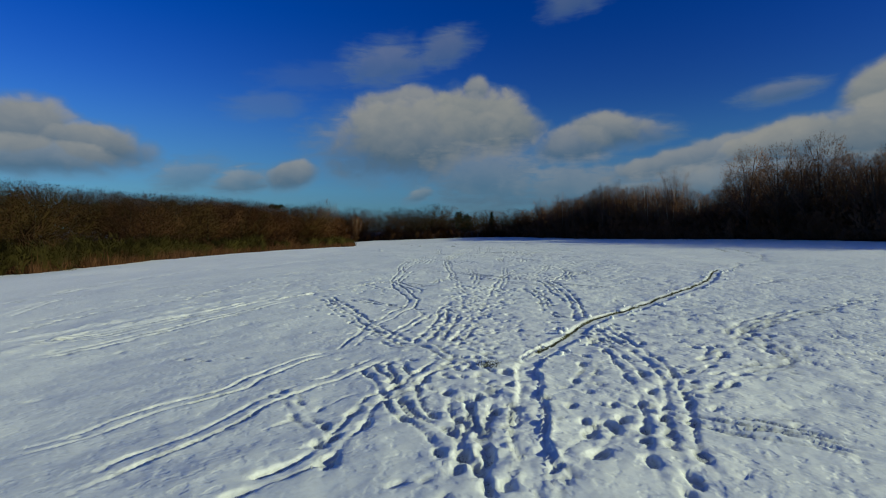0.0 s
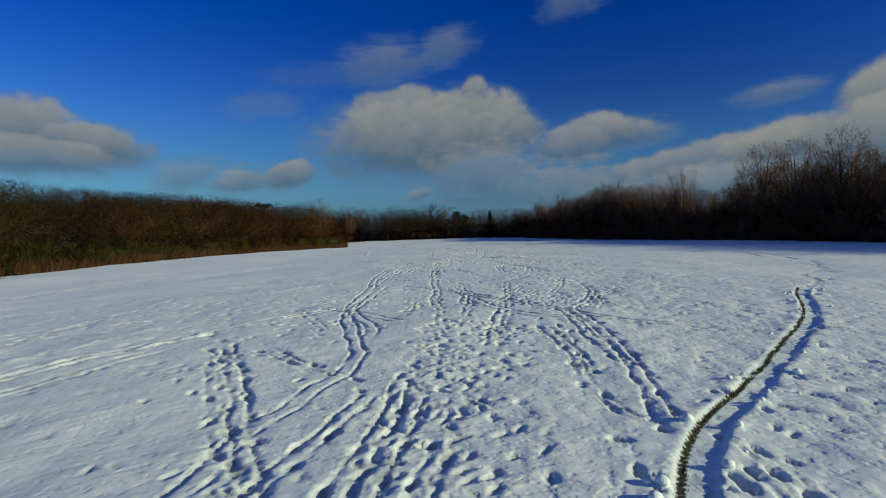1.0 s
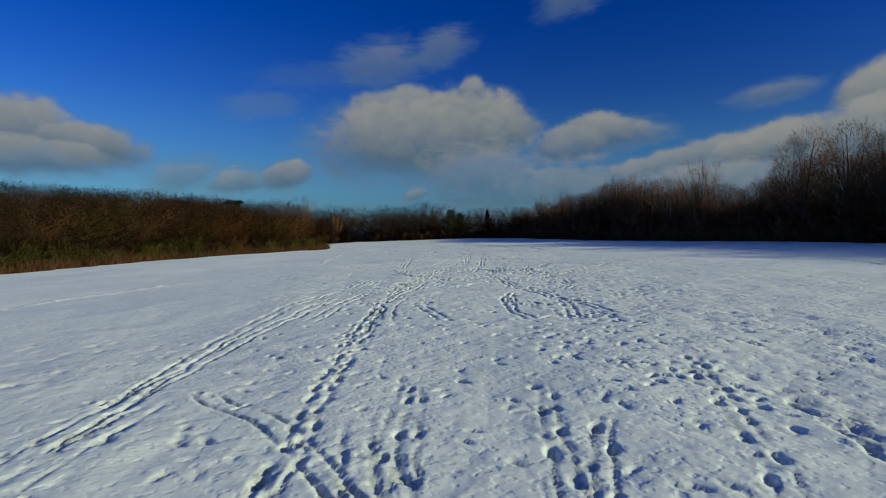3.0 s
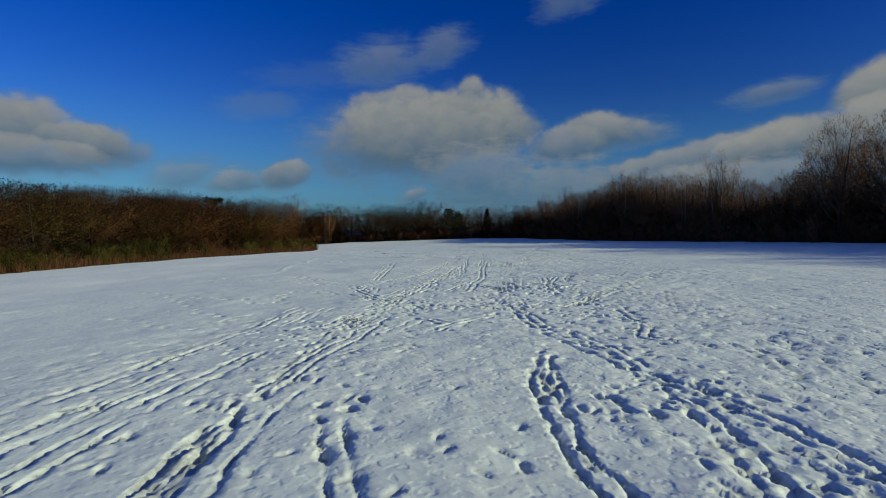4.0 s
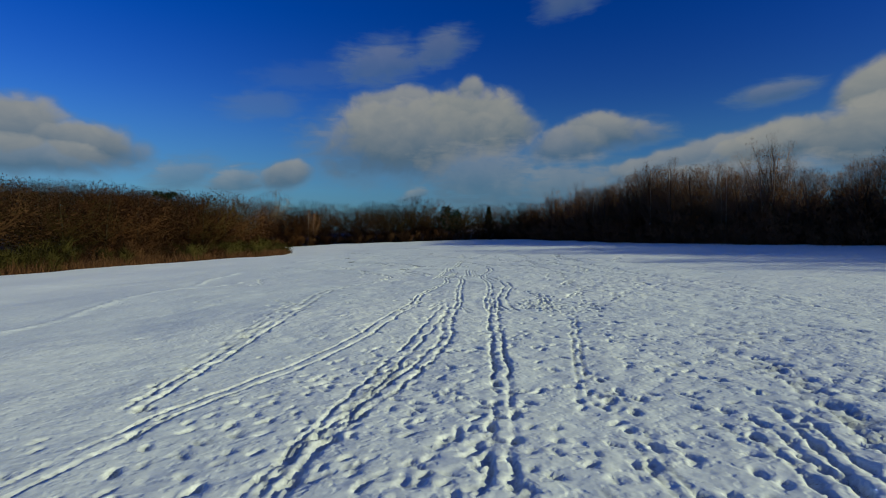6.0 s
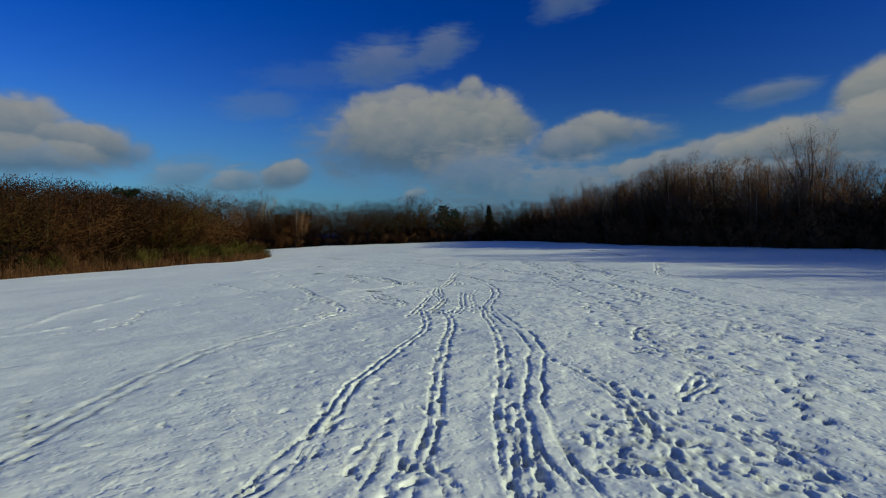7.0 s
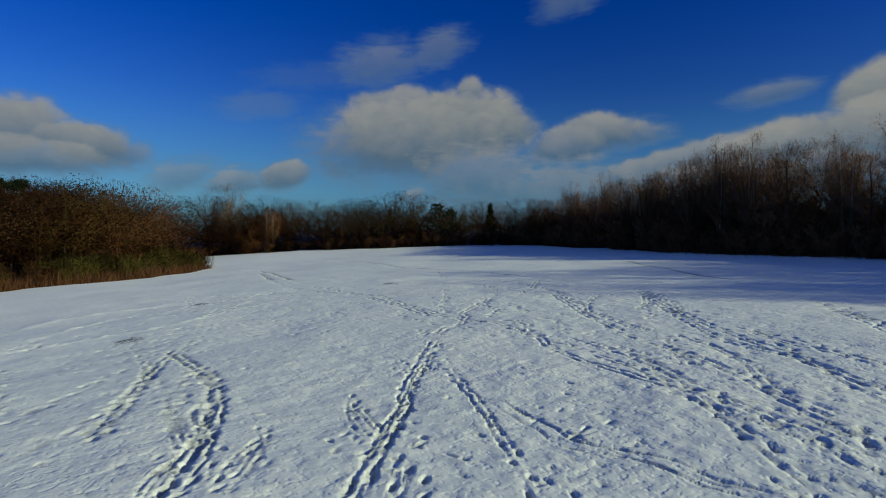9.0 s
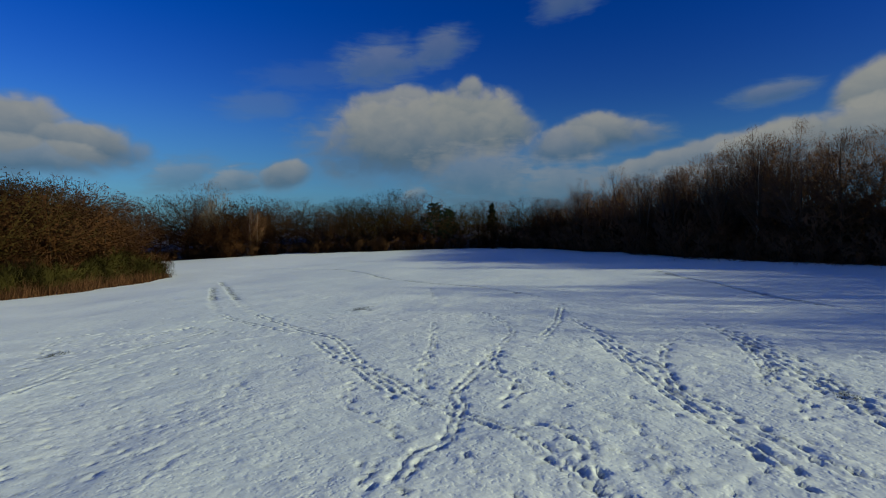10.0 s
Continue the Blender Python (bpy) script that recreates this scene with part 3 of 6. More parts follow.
    footpath([(-0.13, 23.34), (-0.05, 22.50), (-0.10, 21.96)], 0.5, 0.115, 0.066, 0.82, 1.1)
    single([(-3.44, 23.72), (-2.97, 24.47), (-2.36, 25.43)])
    trample(6.0, 33.2, 2.5, 5.4, 160)
    footpath([(1.46, 29.64), (1.42, 27.33), (1.57, 26.09)], 0.54, 0.09, 0.056, 0.4)
    footpath([(2.73, 24.52), (2.21, 22.75), (2.04, 22.16)], 0.5, 0.115, 0.066, 0.82, 1.1)
    runners([(0.20, 34.42), (0.35, 36.91), (0.43, 39.41), (0.90, 42.13), (1.15, 44.65), (1.28, 45.92)], 0.27, 0.05, 0.06)
    runners([(0.65, 34.51), (0.58, 37.38), (0.83, 39.37)], 0.27, 0.05, 0.06)
    runners([(-1.19, 34.71), (-0.93, 37.39), (-0.60, 41.04)], 0.27, 0.05, 0.06)
    runners([(-1.79, 35.47), (-1.51, 38.34), (-1.37, 39.61)], 0.27, 0.05, 0.06)
    footpath([(1.34, 37.32), (2.00, 34.74), (2.13, 34.32)], 0.5, 0.115, 0.066, 0.82, 1.1)
    footpath([(4.29, 39.94), (3.85, 36.43), (4.11, 34.42)], 0.5, 0.115, 0.066, 0.82, 1.1)
    footpath([(4.64, 45.37), (4.77, 42.89), (5.43, 39.35), (6.11, 36.95), (6.26, 34.62)], 0.5, 0.115, 0.066, 0.82, 1.1)
    footpath([(5.36, 42.33), (5.62, 39.33), (5.45, 36.75), (5.02, 34.28)], 0.5, 0.115, 0.066, 0.82, 1.1)
    trample(5.5, 35.3, 0.8, 1.1, 90)
    footpath([(8.80, 41.21), (8.27, 38.29), (7.71, 36.38)], 0.54, 0.09, 0.056, 0.4)
    footpath([(0.44, 43.87), (1.17, 47.31), (1.59, 49.89), (2.01, 52.46), (2.44, 55.03), (2.86, 57.61), (3.3, 60.2)], 0.54, 0.09, 0.056, 0.4)
    footpath([(4.76, 46.95), (4.68, 43.92), (4.89, 42.43)], 0.5, 0.115, 0.066, 0.82, 1.1)
    footpath([(4.67, 46.96), (4.90, 44.26), (4.93, 42.73)], 0.5, 0.115, 0.066, 0.82, 1.1)
    footpath([(2.31, 42.56), (3.53, 44.35), (4.32, 45.15)], 0.5, 0.115, 0.066, 0.82, 1.1)
    footpath([(2.01, 44.86), (2.81, 43.41)], 0.5, 0.115, 0.066, 0.82, 1.1)
    runners([(-0.08, 42.68), (0.50, 45.71), (1.22, 48.53), (1.69, 50.97), (2.11, 53.41), (2.47, 55.86), (2.83, 58.30), (3.2, 60.7), (3.6, 63.2), (3.9, 65.6), (4.1, 66.9)], 0.27, 0.05, 0.06)
    runners([(1.61, 42.81), (2.20, 44.44)], 0.27, 0.05, 0.06)
    runners([(-1.02, 43.29), (-0.60, 45.86), (-0.41, 47.06)], 0.27, 0.05, 0.06)
    runners([(0.39, 42.66), (0.82, 44.95), (1.29, 47.70)], 0.27, 0.05, 0.06)
    trample(0.7, 44.3, 0.7, 1.0, 60)
    thin_patch(0.6, 44.3, 0.38, 0.31)
    footpath([(-2.17, 47.64), (-2.82, 50.41), (-1.05, 50.57), (0.59, 48.50), (1.18, 47.29)], 0.54, 0.09, 0.056, 0.4)
    footpath([(-6.57, 50.29), (-3.16, 48.68)], 0.54, 0.09, 0.056, 0.4)
    footpath([(5.83, 46.15), (7.96, 49.05), (9.34, 51.12), (10.63, 53.27), (11.91, 55.41), (13.19, 57.55), (14.48, 59.69)], 0.54, 0.09, 0.056, 0.4)
    footpath([(7.61, 46.71), (7.20, 43.33)], 0.5, 0.115, 0.066, 0.82, 1.1)
    trample(4.6, 47.3, 0.8, 3.1, 120)
    trample(1.5, 46.7, 0.9, 2.2, 120)
    footpath([(10.33, 49.52), (9.20, 46.58), (8.65, 45.09)], 0.54, 0.09, 0.056, 0.4)
    footpath([(1.77, 50.21), (2.41, 52.54), (2.40, 54.98), (3.07, 57.57), (3.9, 61.0), (4.0, 63.5), (4.2, 66.0), (4.2, 67.2)], 0.5, 0.115, 0.066, 0.82, 1.1)
    footpath([(2.79, 50.16), (3.53, 52.05), (3.92, 53.17)], 0.5, 0.115, 0.066, 0.82, 1.1)
    footpath([(3.61, 50.12), (4.06, 52.90), (4.48, 55.46), (4.79, 58.11), (5.0, 60.8), (5.2, 63.5), (5.5, 66.1), (5.7, 67.4)], 0.5, 0.115, 0.066, 0.82, 1.1)
    footpath([(4.10, 51.82), (4.72, 50.73), (4.78, 50.06)], 0.5, 0.115, 0.066, 0.82, 1.1)
    footpath([(5.30, 52.81), (5.28, 50.58)], 0.5, 0.115, 0.066, 0.82, 1.1)
    footpath([(9.46, 59.24), (8.47, 55.81), (7.72, 53.47), (6.58, 51.85)], 0.46, 0.08, 0.066, 0.85, 0.92)
    footpath([(6.61, 49.98), (8.18, 51.40)], 0.5, 0.115, 0.066, 0.82, 1.1)
    trample(6.6, 51.8, 0.8, 2.6, 90)
    trample(4.9, 50.6, 0.5, 0.6, 40)
    runners([(-0.42, 50.66), (-0.29, 52.75), (0.28, 56.35), (1.17, 59.06), (2.0, 61.5), (2.5, 64.1), (2.9, 66.6), (3.2, 67.9)], 0.27, 0.05, 0.06)
    runners([(0.25, 50.29), (0.20, 52.49)], 0.27, 0.05, 0.06)
    single([(0.97, 50.25), (1.41, 52.62)])
    footpath([(-5.28, 56.79), (-3.16, 55.34), (-1.02, 53.27), (-0.29, 51.94)], 0.54, 0.09, 0.056, 0.4)
    footpath([(-5.1, 60.4), (-3.63, 58.34), (-2.88, 57.34)], 0.5, 0.065, 0.056, 0.5, 0.85)
    footpath([(6.34, 57.91), (5.86, 54.67), (5.80, 52.77)], 0.54, 0.09, 0.056, 0.4)
    footpath([(7.6, 64.9), (7.0, 62.5), (6.5, 60.2), (5.97, 57.82), (5.70, 56.64)], 0.5, 0.065, 0.056, 0.5, 0.85)
    footpath([(-0.50, 57.35), (-0.7, 60.6), (-0.8, 63.1), (-0.9, 65.6), (-1.0, 68.0)], 0.54, 0.09, 0.056, 0.4)
    trample(7.6, 60.1, 2.0, 6.1, 130)
    trample(6.2, 11.1, 2.2, 5.9, 160)
    trample(-7.3, 15.2, 4.0, 5.9, 90)
    trample(7.2, 21.8, 2.2, 5.6, 140)
    trample(-5.7, 26.8, 3.6, 8.6, 130)
    trample(9.0, 30.0, 2.3, 5.1, 170)
    trample(-2.3, 29.5, 3.0, 7.2, 70)
    trample(8.0, 41.7, 3.0, 4.5, 220)
    trample(-1.4, 40.6, 2.6, 5.5, 200)
    trample(7.6, 47.2, 2.2, 5.3, 220)
    trample(2.8, 52.8, 2.5, 7.4, 220)
    trample(10.9, 57.9, 2.2, 4.8, 220)
    trample(2.7, 56.3, 1.8, 4.3, 130)
    trample(4.9, 57.3, 1.6, 5.3, 130)
    trample(13.2, 74.5, 3.1, 8.9, 200)
    trample(7.4, 66.8, 0.8, 1.8, 40)
    trample(12.3, 80.8, 2.8, 5.1, 130)
    trample(-4.1, 87.4, 5.2, 7.8, 90)
    trample(14.5, 93.3, 4.1, 6.4, 140)
    trample(-1.7, 97.7, 3.5, 8.1, 80)
    trample(13.8, 99.8, 4.2, 7.8, 120)
    trample(8.2, 111.5, 3.8, 8.5, 60)
    trample(4.8, 118.4, 7.8, 5.7, 100)
    footpath([(2.6, 65.4), (3.0, 66.3), (3.1, 69.0), (3.8, 72.4), (4.2, 74.7), (4.1, 77.2), (4.0, 78.4)], 0.46, 0.08, 0.066, 0.85, 0.92)
    footpath([(4.0, 65.3), (4.4, 66.5), (4.5, 68.9), (4.7, 72.4), (4.9, 75.4), (4.7, 78.3)], 0.46, 0.08, 0.066, 0.85, 0.92)
    footpath([(5.3, 65.2), (5.4, 67.5), (5.8, 70.8), (6.0, 74.3), (6.0, 77.3), (6.0, 78.9)], 0.46, 0.08, 0.066, 0.85, 0.92)
    footpath([(5.5, 65.2), (5.7, 67.5), (5.8, 68.8)], 0.46, 0.08, 0.066, 0.85, 0.92)
    runners([(6.0, 65.2), (5.9, 67.7), (6.6, 71.8), (6.5, 75.2), (6.3, 78.1)], 0.27, 0.05, 0.06)
    trample(6.8, 66.5, 0.4, 1.2, 30)
    footpath([(7.2, 68.4), (7.3, 66.6)], 0.46, 0.08, 0.066, 0.85, 0.92)
    footpath([(7.1, 66.1), (7.1, 65.1)], 0.46, 0.08, 0.066, 0.85, 0.92)
    footpath([(6.8, 70.7), (7.3, 68.7), (7.4, 67.5)], 0.5, 0.065, 0.056, 0.5, 0.85)
    footpath([(3.4, 65.6), (3.9, 67.5)], 0.5, 0.065, 0.056, 0.5, 0.85)
    footpath([(4.4, 66.5), (4.7, 65.2)], 0.46, 0.08, 0.066, 0.85, 0.92)
    pushed([(3.9, 67.8), (6.8, 69.8)])
    runners([(-0.4, 66.3), (-0.6, 68.5), (-0.7, 71.7), (-0.2, 74.2), (0.9, 76.4), (2.4, 78.8)], 0.3, 0.06, 0.035)
    single([(-1.6, 67.8), (-1.6, 68.5)])
    footpath([(-0.6, 66.8), (-2.2, 69.1)], 0.5, 0.065, 0.056, 0.5, 0.85)
    footpath([(-5.4, 76.1), (-5.2, 77.4), (-6.1, 79.9), (-6.5, 81.1)], 0.5, 0.065, 0.056, 0.5, 0.85)
    single([(-1.6, 69.4), (-1.5, 70.1)])
    single([(-6.4, 73.9), (-5.8, 76.7), (-5.5, 78.0)])
    pushed([(-8.4, 76.8), (-9.0, 79.3), (-9.5, 81.7), (-9.7, 84.5), (-9.8, 87.2)])
    footpath([(10.3, 78.3), (9.7, 75.3), (9.5, 72.8), (9.1, 69.3)], 0.5, 0.065, 0.056, 0.5, 0.85)
    footpath([(9.3, 69.8), (8.0, 68.1)], 0.46, 0.08, 0.066, 0.85, 0.92)
    footpath([(12.7, 78.7), (12.4, 75.6), (12.6, 72.5), (12.4, 70.0)], 0.5, 0.065, 0.056, 0.5, 0.85)
    footpath([(13.7, 90.6), (13.9, 88.0), (14.3, 81.5), (14.5, 78.7), (14.7, 75.8), (14.6, 72.3)], 0.5, 0.065, 0.056, 0.5, 0.85)
    runners([(17.1, 95.3), (17.7, 92.9), (18.3, 90.5), (18.9, 88.1), (19.1, 85.7), (19.0, 83.3), (18.9, 80.9), (18.8, 78.5), (18.7, 77.3)], 0.3, 0.06, 0.035)
    single([(13.4, 81.1), (13.7, 78.5), (14.0, 75.9), (13.7, 73.4), (13.5, 70.9)])
    footpath([(9.6, 71.5), (10.0, 68.8), (9.5, 67.2)], 0.46, 0.08, 0.066, 0.85, 0.92)
    footpath([(8.4, 66.3), (8.5, 65.2)], 0.5, 0.065, 0.056, 0.5, 0.85)
    runners([(8.2, 67.2), (9.5, 66.1)], 0.3, 0.06, 0.035)
    single([(8.0, 67.5), (8.5, 65.3)])
    trample(10.2, 69.9, 1.4, 3.0, 90)
    trample(7.4, 66.0, 0.7, 1.0, 50)
    footpath([(3.7, 77.0), (3.9, 78.9), (4.1, 81.7), (4.2, 83.0)], 0.46, 0.08, 0.066, 0.85, 0.92)
    footpath([(4.7, 77.0), (4.4, 78.3), (4.7, 81.2), (4.4, 84.5), (4.6, 87.2), (4.7, 88.5)], 0.46, 0.08, 0.066, 0.85, 0.92)
    footpath([(5.1, 77.0), (5.4, 79.1), (5.5, 82.4), (5.7, 84.7)], 0.46, 0.08, 0.066, 0.85, 0.92)
    footpath([(5.6, 76.9), (5.8, 79.5), (5.9, 82.9), (6.4, 86.1)], 0.5, 0.065, 0.056, 0.5, 0.85)
    runners([(6.0, 76.9), (6.4, 80.1), (7.0, 83.3), (7.2, 86.5), (7.1, 89.0)], 0.27, 0.05, 0.06)
    pushed([(-0.2, 84.7), (1.6, 86.7)])
    pushed([(6.6, 84.9), (9.5, 86.0)])
    runners([(0.4, 77.2), (0.9, 78.5), (1.1, 79.6)], 0.3, 0.06, 0.035)
    footpath([(1.1, 79.6), (0.5, 81.2), (-1.0, 84.1), (-2.0, 87.1), (-3.1, 89.4), (-4.4, 91.7), (-6.2, 94.1), (-7.0, 95.2)], 0.46, 0.08, 0.066, 0.85, 0.92)
    footpath([(1.6, 81.8), (3.1, 80.3), (3.0, 81.7), (1.5, 85.1)], 0.5, 0.065, 0.056, 0.5, 0.85)
    footpath([(-3.8, 84.4), (-1.0, 82.5)], 0.5, 0.065, 0.056, 0.5, 0.85)
    footpath([(-9.7, 93.1), (-7.8, 90.9), (-5.9, 88.6), (-3.8, 86.5)], 0.5, 0.065, 0.056, 0.5, 0.85)
    footpath([(-1.0, 79.9), (-0.2, 79.2)], 0.46, 0.08, 0.066, 0.85, 0.92)
    footpath([(1.2, 86.3), (2.3, 87.8), (2.5, 89.1)], 0.46, 0.08, 0.066, 0.85, 0.92)
    footpath([(-1.9, 100.0), (-1.3, 97.5)], 0.54, 0.09, 0.06, 0.5, 1.0)
    single([(-0.4, 80.0), (-0.7, 83.0)])
    thin_patch(1.6, 85.2, 0.39, 0.38)
    footpath([(10.5, 88.6), (10.7, 85.7), (10.5, 82.5), (10.5, 79.8), (10.3, 77.8), (10.4, 77.1)], 0.46, 0.08, 0.066, 0.85, 0.92)
    footpath([(10.3, 88.3), (10.3, 85.7), (11.1, 83.2), (11.6, 80.7), (11.3, 78.3)], 0.5, 0.065, 0.056, 0.5, 0.85)
    runners([(13.9, 91.3), (14.0, 88.5), (14.5, 85.8), (14.9, 82.7)], 0.3, 0.06, 0.035)
    footpath([(12.6, 88.9), (12.9, 86.3), (13.0, 82.8), (12.7, 80.0)], 0.5, 0.065, 0.056, 0.5, 0.85)
    footpath([(23.1, 106.2), (22.2, 104.0), (21.3, 101.8), (20.4, 99.5), (19.5, 97.3), (18.8, 94.8), (18.2, 92.1)], 0.5, 0.11, 0.075, 0.85, 1.1)
    runners([(18.4, 92.4), (20.6, 89.5)], 0.3, 0.06, 0.035)
    footpath([(13.0, 85.1), (12.9, 81.8), (13.0, 80.3)], 0.5, 0.065, 0.056, 0.5, 0.85)
    footpath([(10.1, 79.8), (9.4, 78.0), (9.3, 76.9)], 0.5, 0.065, 0.056, 0.5, 0.85)
    trample(13.2, 83.0, 1.6, 2.5, 60)
    footpath([(4.9, 88.5), (5.3, 90.9), (5.6, 94.7), (6.0, 97.2), (6.1, 98.6)], 0.46, 0.08, 0.066, 0.85, 0.92)
    footpath([(5.5, 88.5), (5.6, 90.1)], 0.46, 0.08, 0.066, 0.85, 0.92)
    footpath([(6.0, 89.3), (5.8, 88.4)], 0.5, 0.065, 0.056, 0.5, 0.85)
    footpath([(6.4, 95.2), (6.9, 92.4), (7.2, 90.0), (7.3, 88.4)], 0.46, 0.08, 0.066, 0.85, 0.92)
    single([(5.5, 90.7), (6.9, 89.6)])
    single([(7.2, 92.7), (8.8, 89.9), (10.3, 88.4)])
    footpath([(4.4, 92.9), (5.3, 90.6)], 0.5, 0.065, 0.056, 0.5, 0.85)
    footpath([(-1.7, 98.1), (-0.0, 95.8), (1.6, 93.1), (2.2, 90.8), (2.5, 88.6)], 0.5, 0.11, 0.075, 0.85, 1.1)
    footpath([(0.4, 90.7), (-0.3, 93.3), (-1.3, 95.9), (-2.7, 98.1), (-3.5, 99.2)], 0.46, 0.08, 0.066, 0.85, 0.92)
    footpath([(-1.3, 95.9), (0.6, 93.2), (1.8, 91.1), (2.7, 90.4)], 0.5, 0.065, 0.056, 0.5, 0.85)
    footpath([(3.0, 89.1), (3.2, 91.0), (3.0, 91.3)], 0.5, 0.065, 0.056, 0.5, 0.85)
    single([(-0.3, 89.8), (-0.3, 91.9)])
    single([(-1.8, 91.7), (-1.8, 95.7)])
    footpath([(-2.6, 92.7), (-4.4, 95.2), (-5.4, 96.4)], 0.5, 0.065, 0.056, 0.5, 0.85)
    trample(-2.9, 99.5, 1.7, 3.6, 50)
    thin_patch(-4.2, 100.2, 0.33, 0.46)
    footpath([(9.3, 99.5), (9.5, 96.9), (11.0, 92.9), (10.9, 89.8), (10.8, 88.2)], 0.5, 0.11, 0.075, 0.85, 1.1)
    footpath([(10.4, 99.1), (11.4, 95.4), (11.5, 92.8), (12.0, 90.2), (12.2, 89.2)], 0.5, 0.11, 0.075, 0.85, 1.1)
    footpath([(13.8, 99.2), (13.8, 95.8), (13.0, 93.1), (13.0, 91.3)], 0.5, 0.11, 0.075, 0.85, 1.1)
    footpath([(16.9, 111.0), (16.4, 108.2), (15.1, 101.2), (14.7, 98.1), (15.2, 95.7), (15.0, 92.6)], 0.5, 0.11, 0.075, 0.85, 1.1)
    footpath([(16.6, 100.0), (16.6, 97.1), (16.8, 94.7)], 0.54, 0.09, 0.06, 0.5, 1.0)
    footpath([(13.0, 90.8), (12.7, 89.7)], 0.46, 0.08, 0.066, 0.85, 0.92)
    footpath([(24.4, 108.5), (23.6, 105.7), (22.6, 103.2), (21.4, 100.8), (20.8, 99.6)], 0.54, 0.09, 0.06, 0.5, 1.0)
    trample(11.8, 95.6, 1.1, 2.9, 60)
    footpath([(8.0, 90.5), (9.2, 91.5)], 0.5, 0.065, 0.056, 0.5, 0.85)
    footpath([(7.6, 89.2), (7.7, 88.7)], 0.5, 0.065, 0.056, 0.5, 0.85)
    footpath([(6.7, 91.1), (7.0, 90.7)], 0.5, 0.065, 0.056, 0.5, 0.85)
    footpath([(-14.8, 146.5), (-4.6, 123.9), (0.2, 115.9), (2.9, 112.3), (4.3, 108.4), (5.7, 105.8), (6.5, 104.3), (7.6, 103.0), (8.4, 101.8), (8.8, 100.5), (9.2, 99.5)], 0.5, 0.11, 0.075, 0.85, 1.1)
    footpath([(6.1, 99.7), (6.3, 101.1), (6.9, 102.1), (7.2, 103.8), (7.2, 105.1), (8.2, 108.1), (8.7, 109.6)], 0.5, 0.11, 0.075, 0.85, 1.1)
    footpath([(8.7, 109.6), (8.3, 107.4), (8.7, 105.5), (8.5, 104.6), (8.0, 103.8)], 0.5, 0.11, 0.075, 0.85, 1.1)
    footpath([(8.5, 103.0), (9.2, 102.1), (9.3, 101.2), (9.1, 100.1), (9.4, 99.5)], 0.5, 0.11, 0.075, 0.85, 1.1)
    footpath([(8.7, 109.6), (9.6, 112.7), (9.6, 115.5), (8.9, 119.2)], 0.54, 0.09, 0.06, 0.5, 1.0)
    footpath([(10.5, 111.4), (11.8, 115.2), (13.6, 121.9)], 0.5, 0.11, 0.075, 0.85, 1.1)
    footpath([(12.8, 116.7), (12.8, 112.3), (12.7, 108.4), (12.9, 107.0), (12.5, 104.8), (12.8, 103.3), (12.8, 101.3), (13.0, 100.3), (13.1, 99.7)], 0.5, 0.11, 0.075, 0.85, 1.1)
    footpath([(9.4, 107.3), (9.9, 105.5), (10.0, 104.7)], 0.54, 0.09, 0.06, 0.5, 1.0)
    footpath([(9.5, 103.9), (10.5, 102.7), (10.5, 101.4), (10.3, 100.5), (10.5, 99.5)], 0.54, 0.09, 0.06, 0.5, 1.0)
    footpath([(13.2, 107.6), (14.4, 110.0), (15.1, 111.0)], 0.54, 0.09, 0.06, 0.5, 1.0)
    footpath([(17.9, 114.5), (17.4, 110.8), (15.8, 106.8), (15.2, 105.6)], 0.5, 0.11, 0.075, 0.85, 1.1)
    footpath([(18.0, 111.8), (17.1, 107.3), (16.2, 104.5), (15.5, 102.6)], 0.54, 0.09, 0.06, 0.5, 1.0)
    footpath([(6.6, 115.8), (6.6, 110.8), (6.3, 107.5), (6.4, 105.2)], 0.54, 0.09, 0.06, 0.5, 1.0)
    single([(6.2, 131.7), (6.9, 119.5)])
    footpath([(4.7, 106.4), (4.5, 105.4), (4.8, 104.2), (5.8, 102.8), (6.1, 101.9)], 0.54, 0.09, 0.06, 0.5, 1.0)
    footpath([(5.2, 99.9), (5.5, 100.5), (5.6, 101.2)], 0.54, 0.09, 0.06, 0.5, 1.0)
    footpath([(5.6, 99.9), (5.8, 100.7)], 0.54, 0.09, 0.06, 0.5, 1.0)
    footpath([(7.2, 101.6), (7.4, 100.8)], 0.54, 0.09, 0.06, 0.5, 1.0)
    footpath([(7.8, 100.2), (8.0, 99.6)], 0.54, 0.09, 0.06, 0.5, 1.0)
    footpath([(-15.2, 164.6), (-4.8, 156.3), (3.1, 140.2), (9.8, 130.9), (12.8, 124.9)], 0.5, 0.11, 0.075, 0.85, 1.1)
    single([(1.2, 100.2), (1.2, 101.0), (1.6, 102.0), (1.9, 103.1), (2.4, 104.8)])
    single([(-1.8, 102.7), (-1.7, 104.1), (-1.0, 106.4)])
    single([(-2.7, 103.8), (-2.7, 106.0), (-1.6, 109.0)])
    runners([(-4.1, 105.6), (-4.0, 110.1), (-2.4, 115.6)], 0.3, 0.06, 0.035)
    footpath([(27.6, 144.0), (26.3, 127.8), (25.4, 117.0)], 0.5, 0.11, 0.075, 0.85, 1.1)
    thin_patch(2.7, 121.2, 0.62, 0.99)
    thin_patch(-6.3, 110.9, 0.38, 0.52)
    thin_patch(15.8, 103.9, 0.30, 0.38)
    trample(14.5, 133.1, 5.1, 9.7, 80)
    trample(-1.8, 122.6, 2.9, 5.4, 60)
    trample(-5.6, 111.8, 3.4, 5.4, 110)
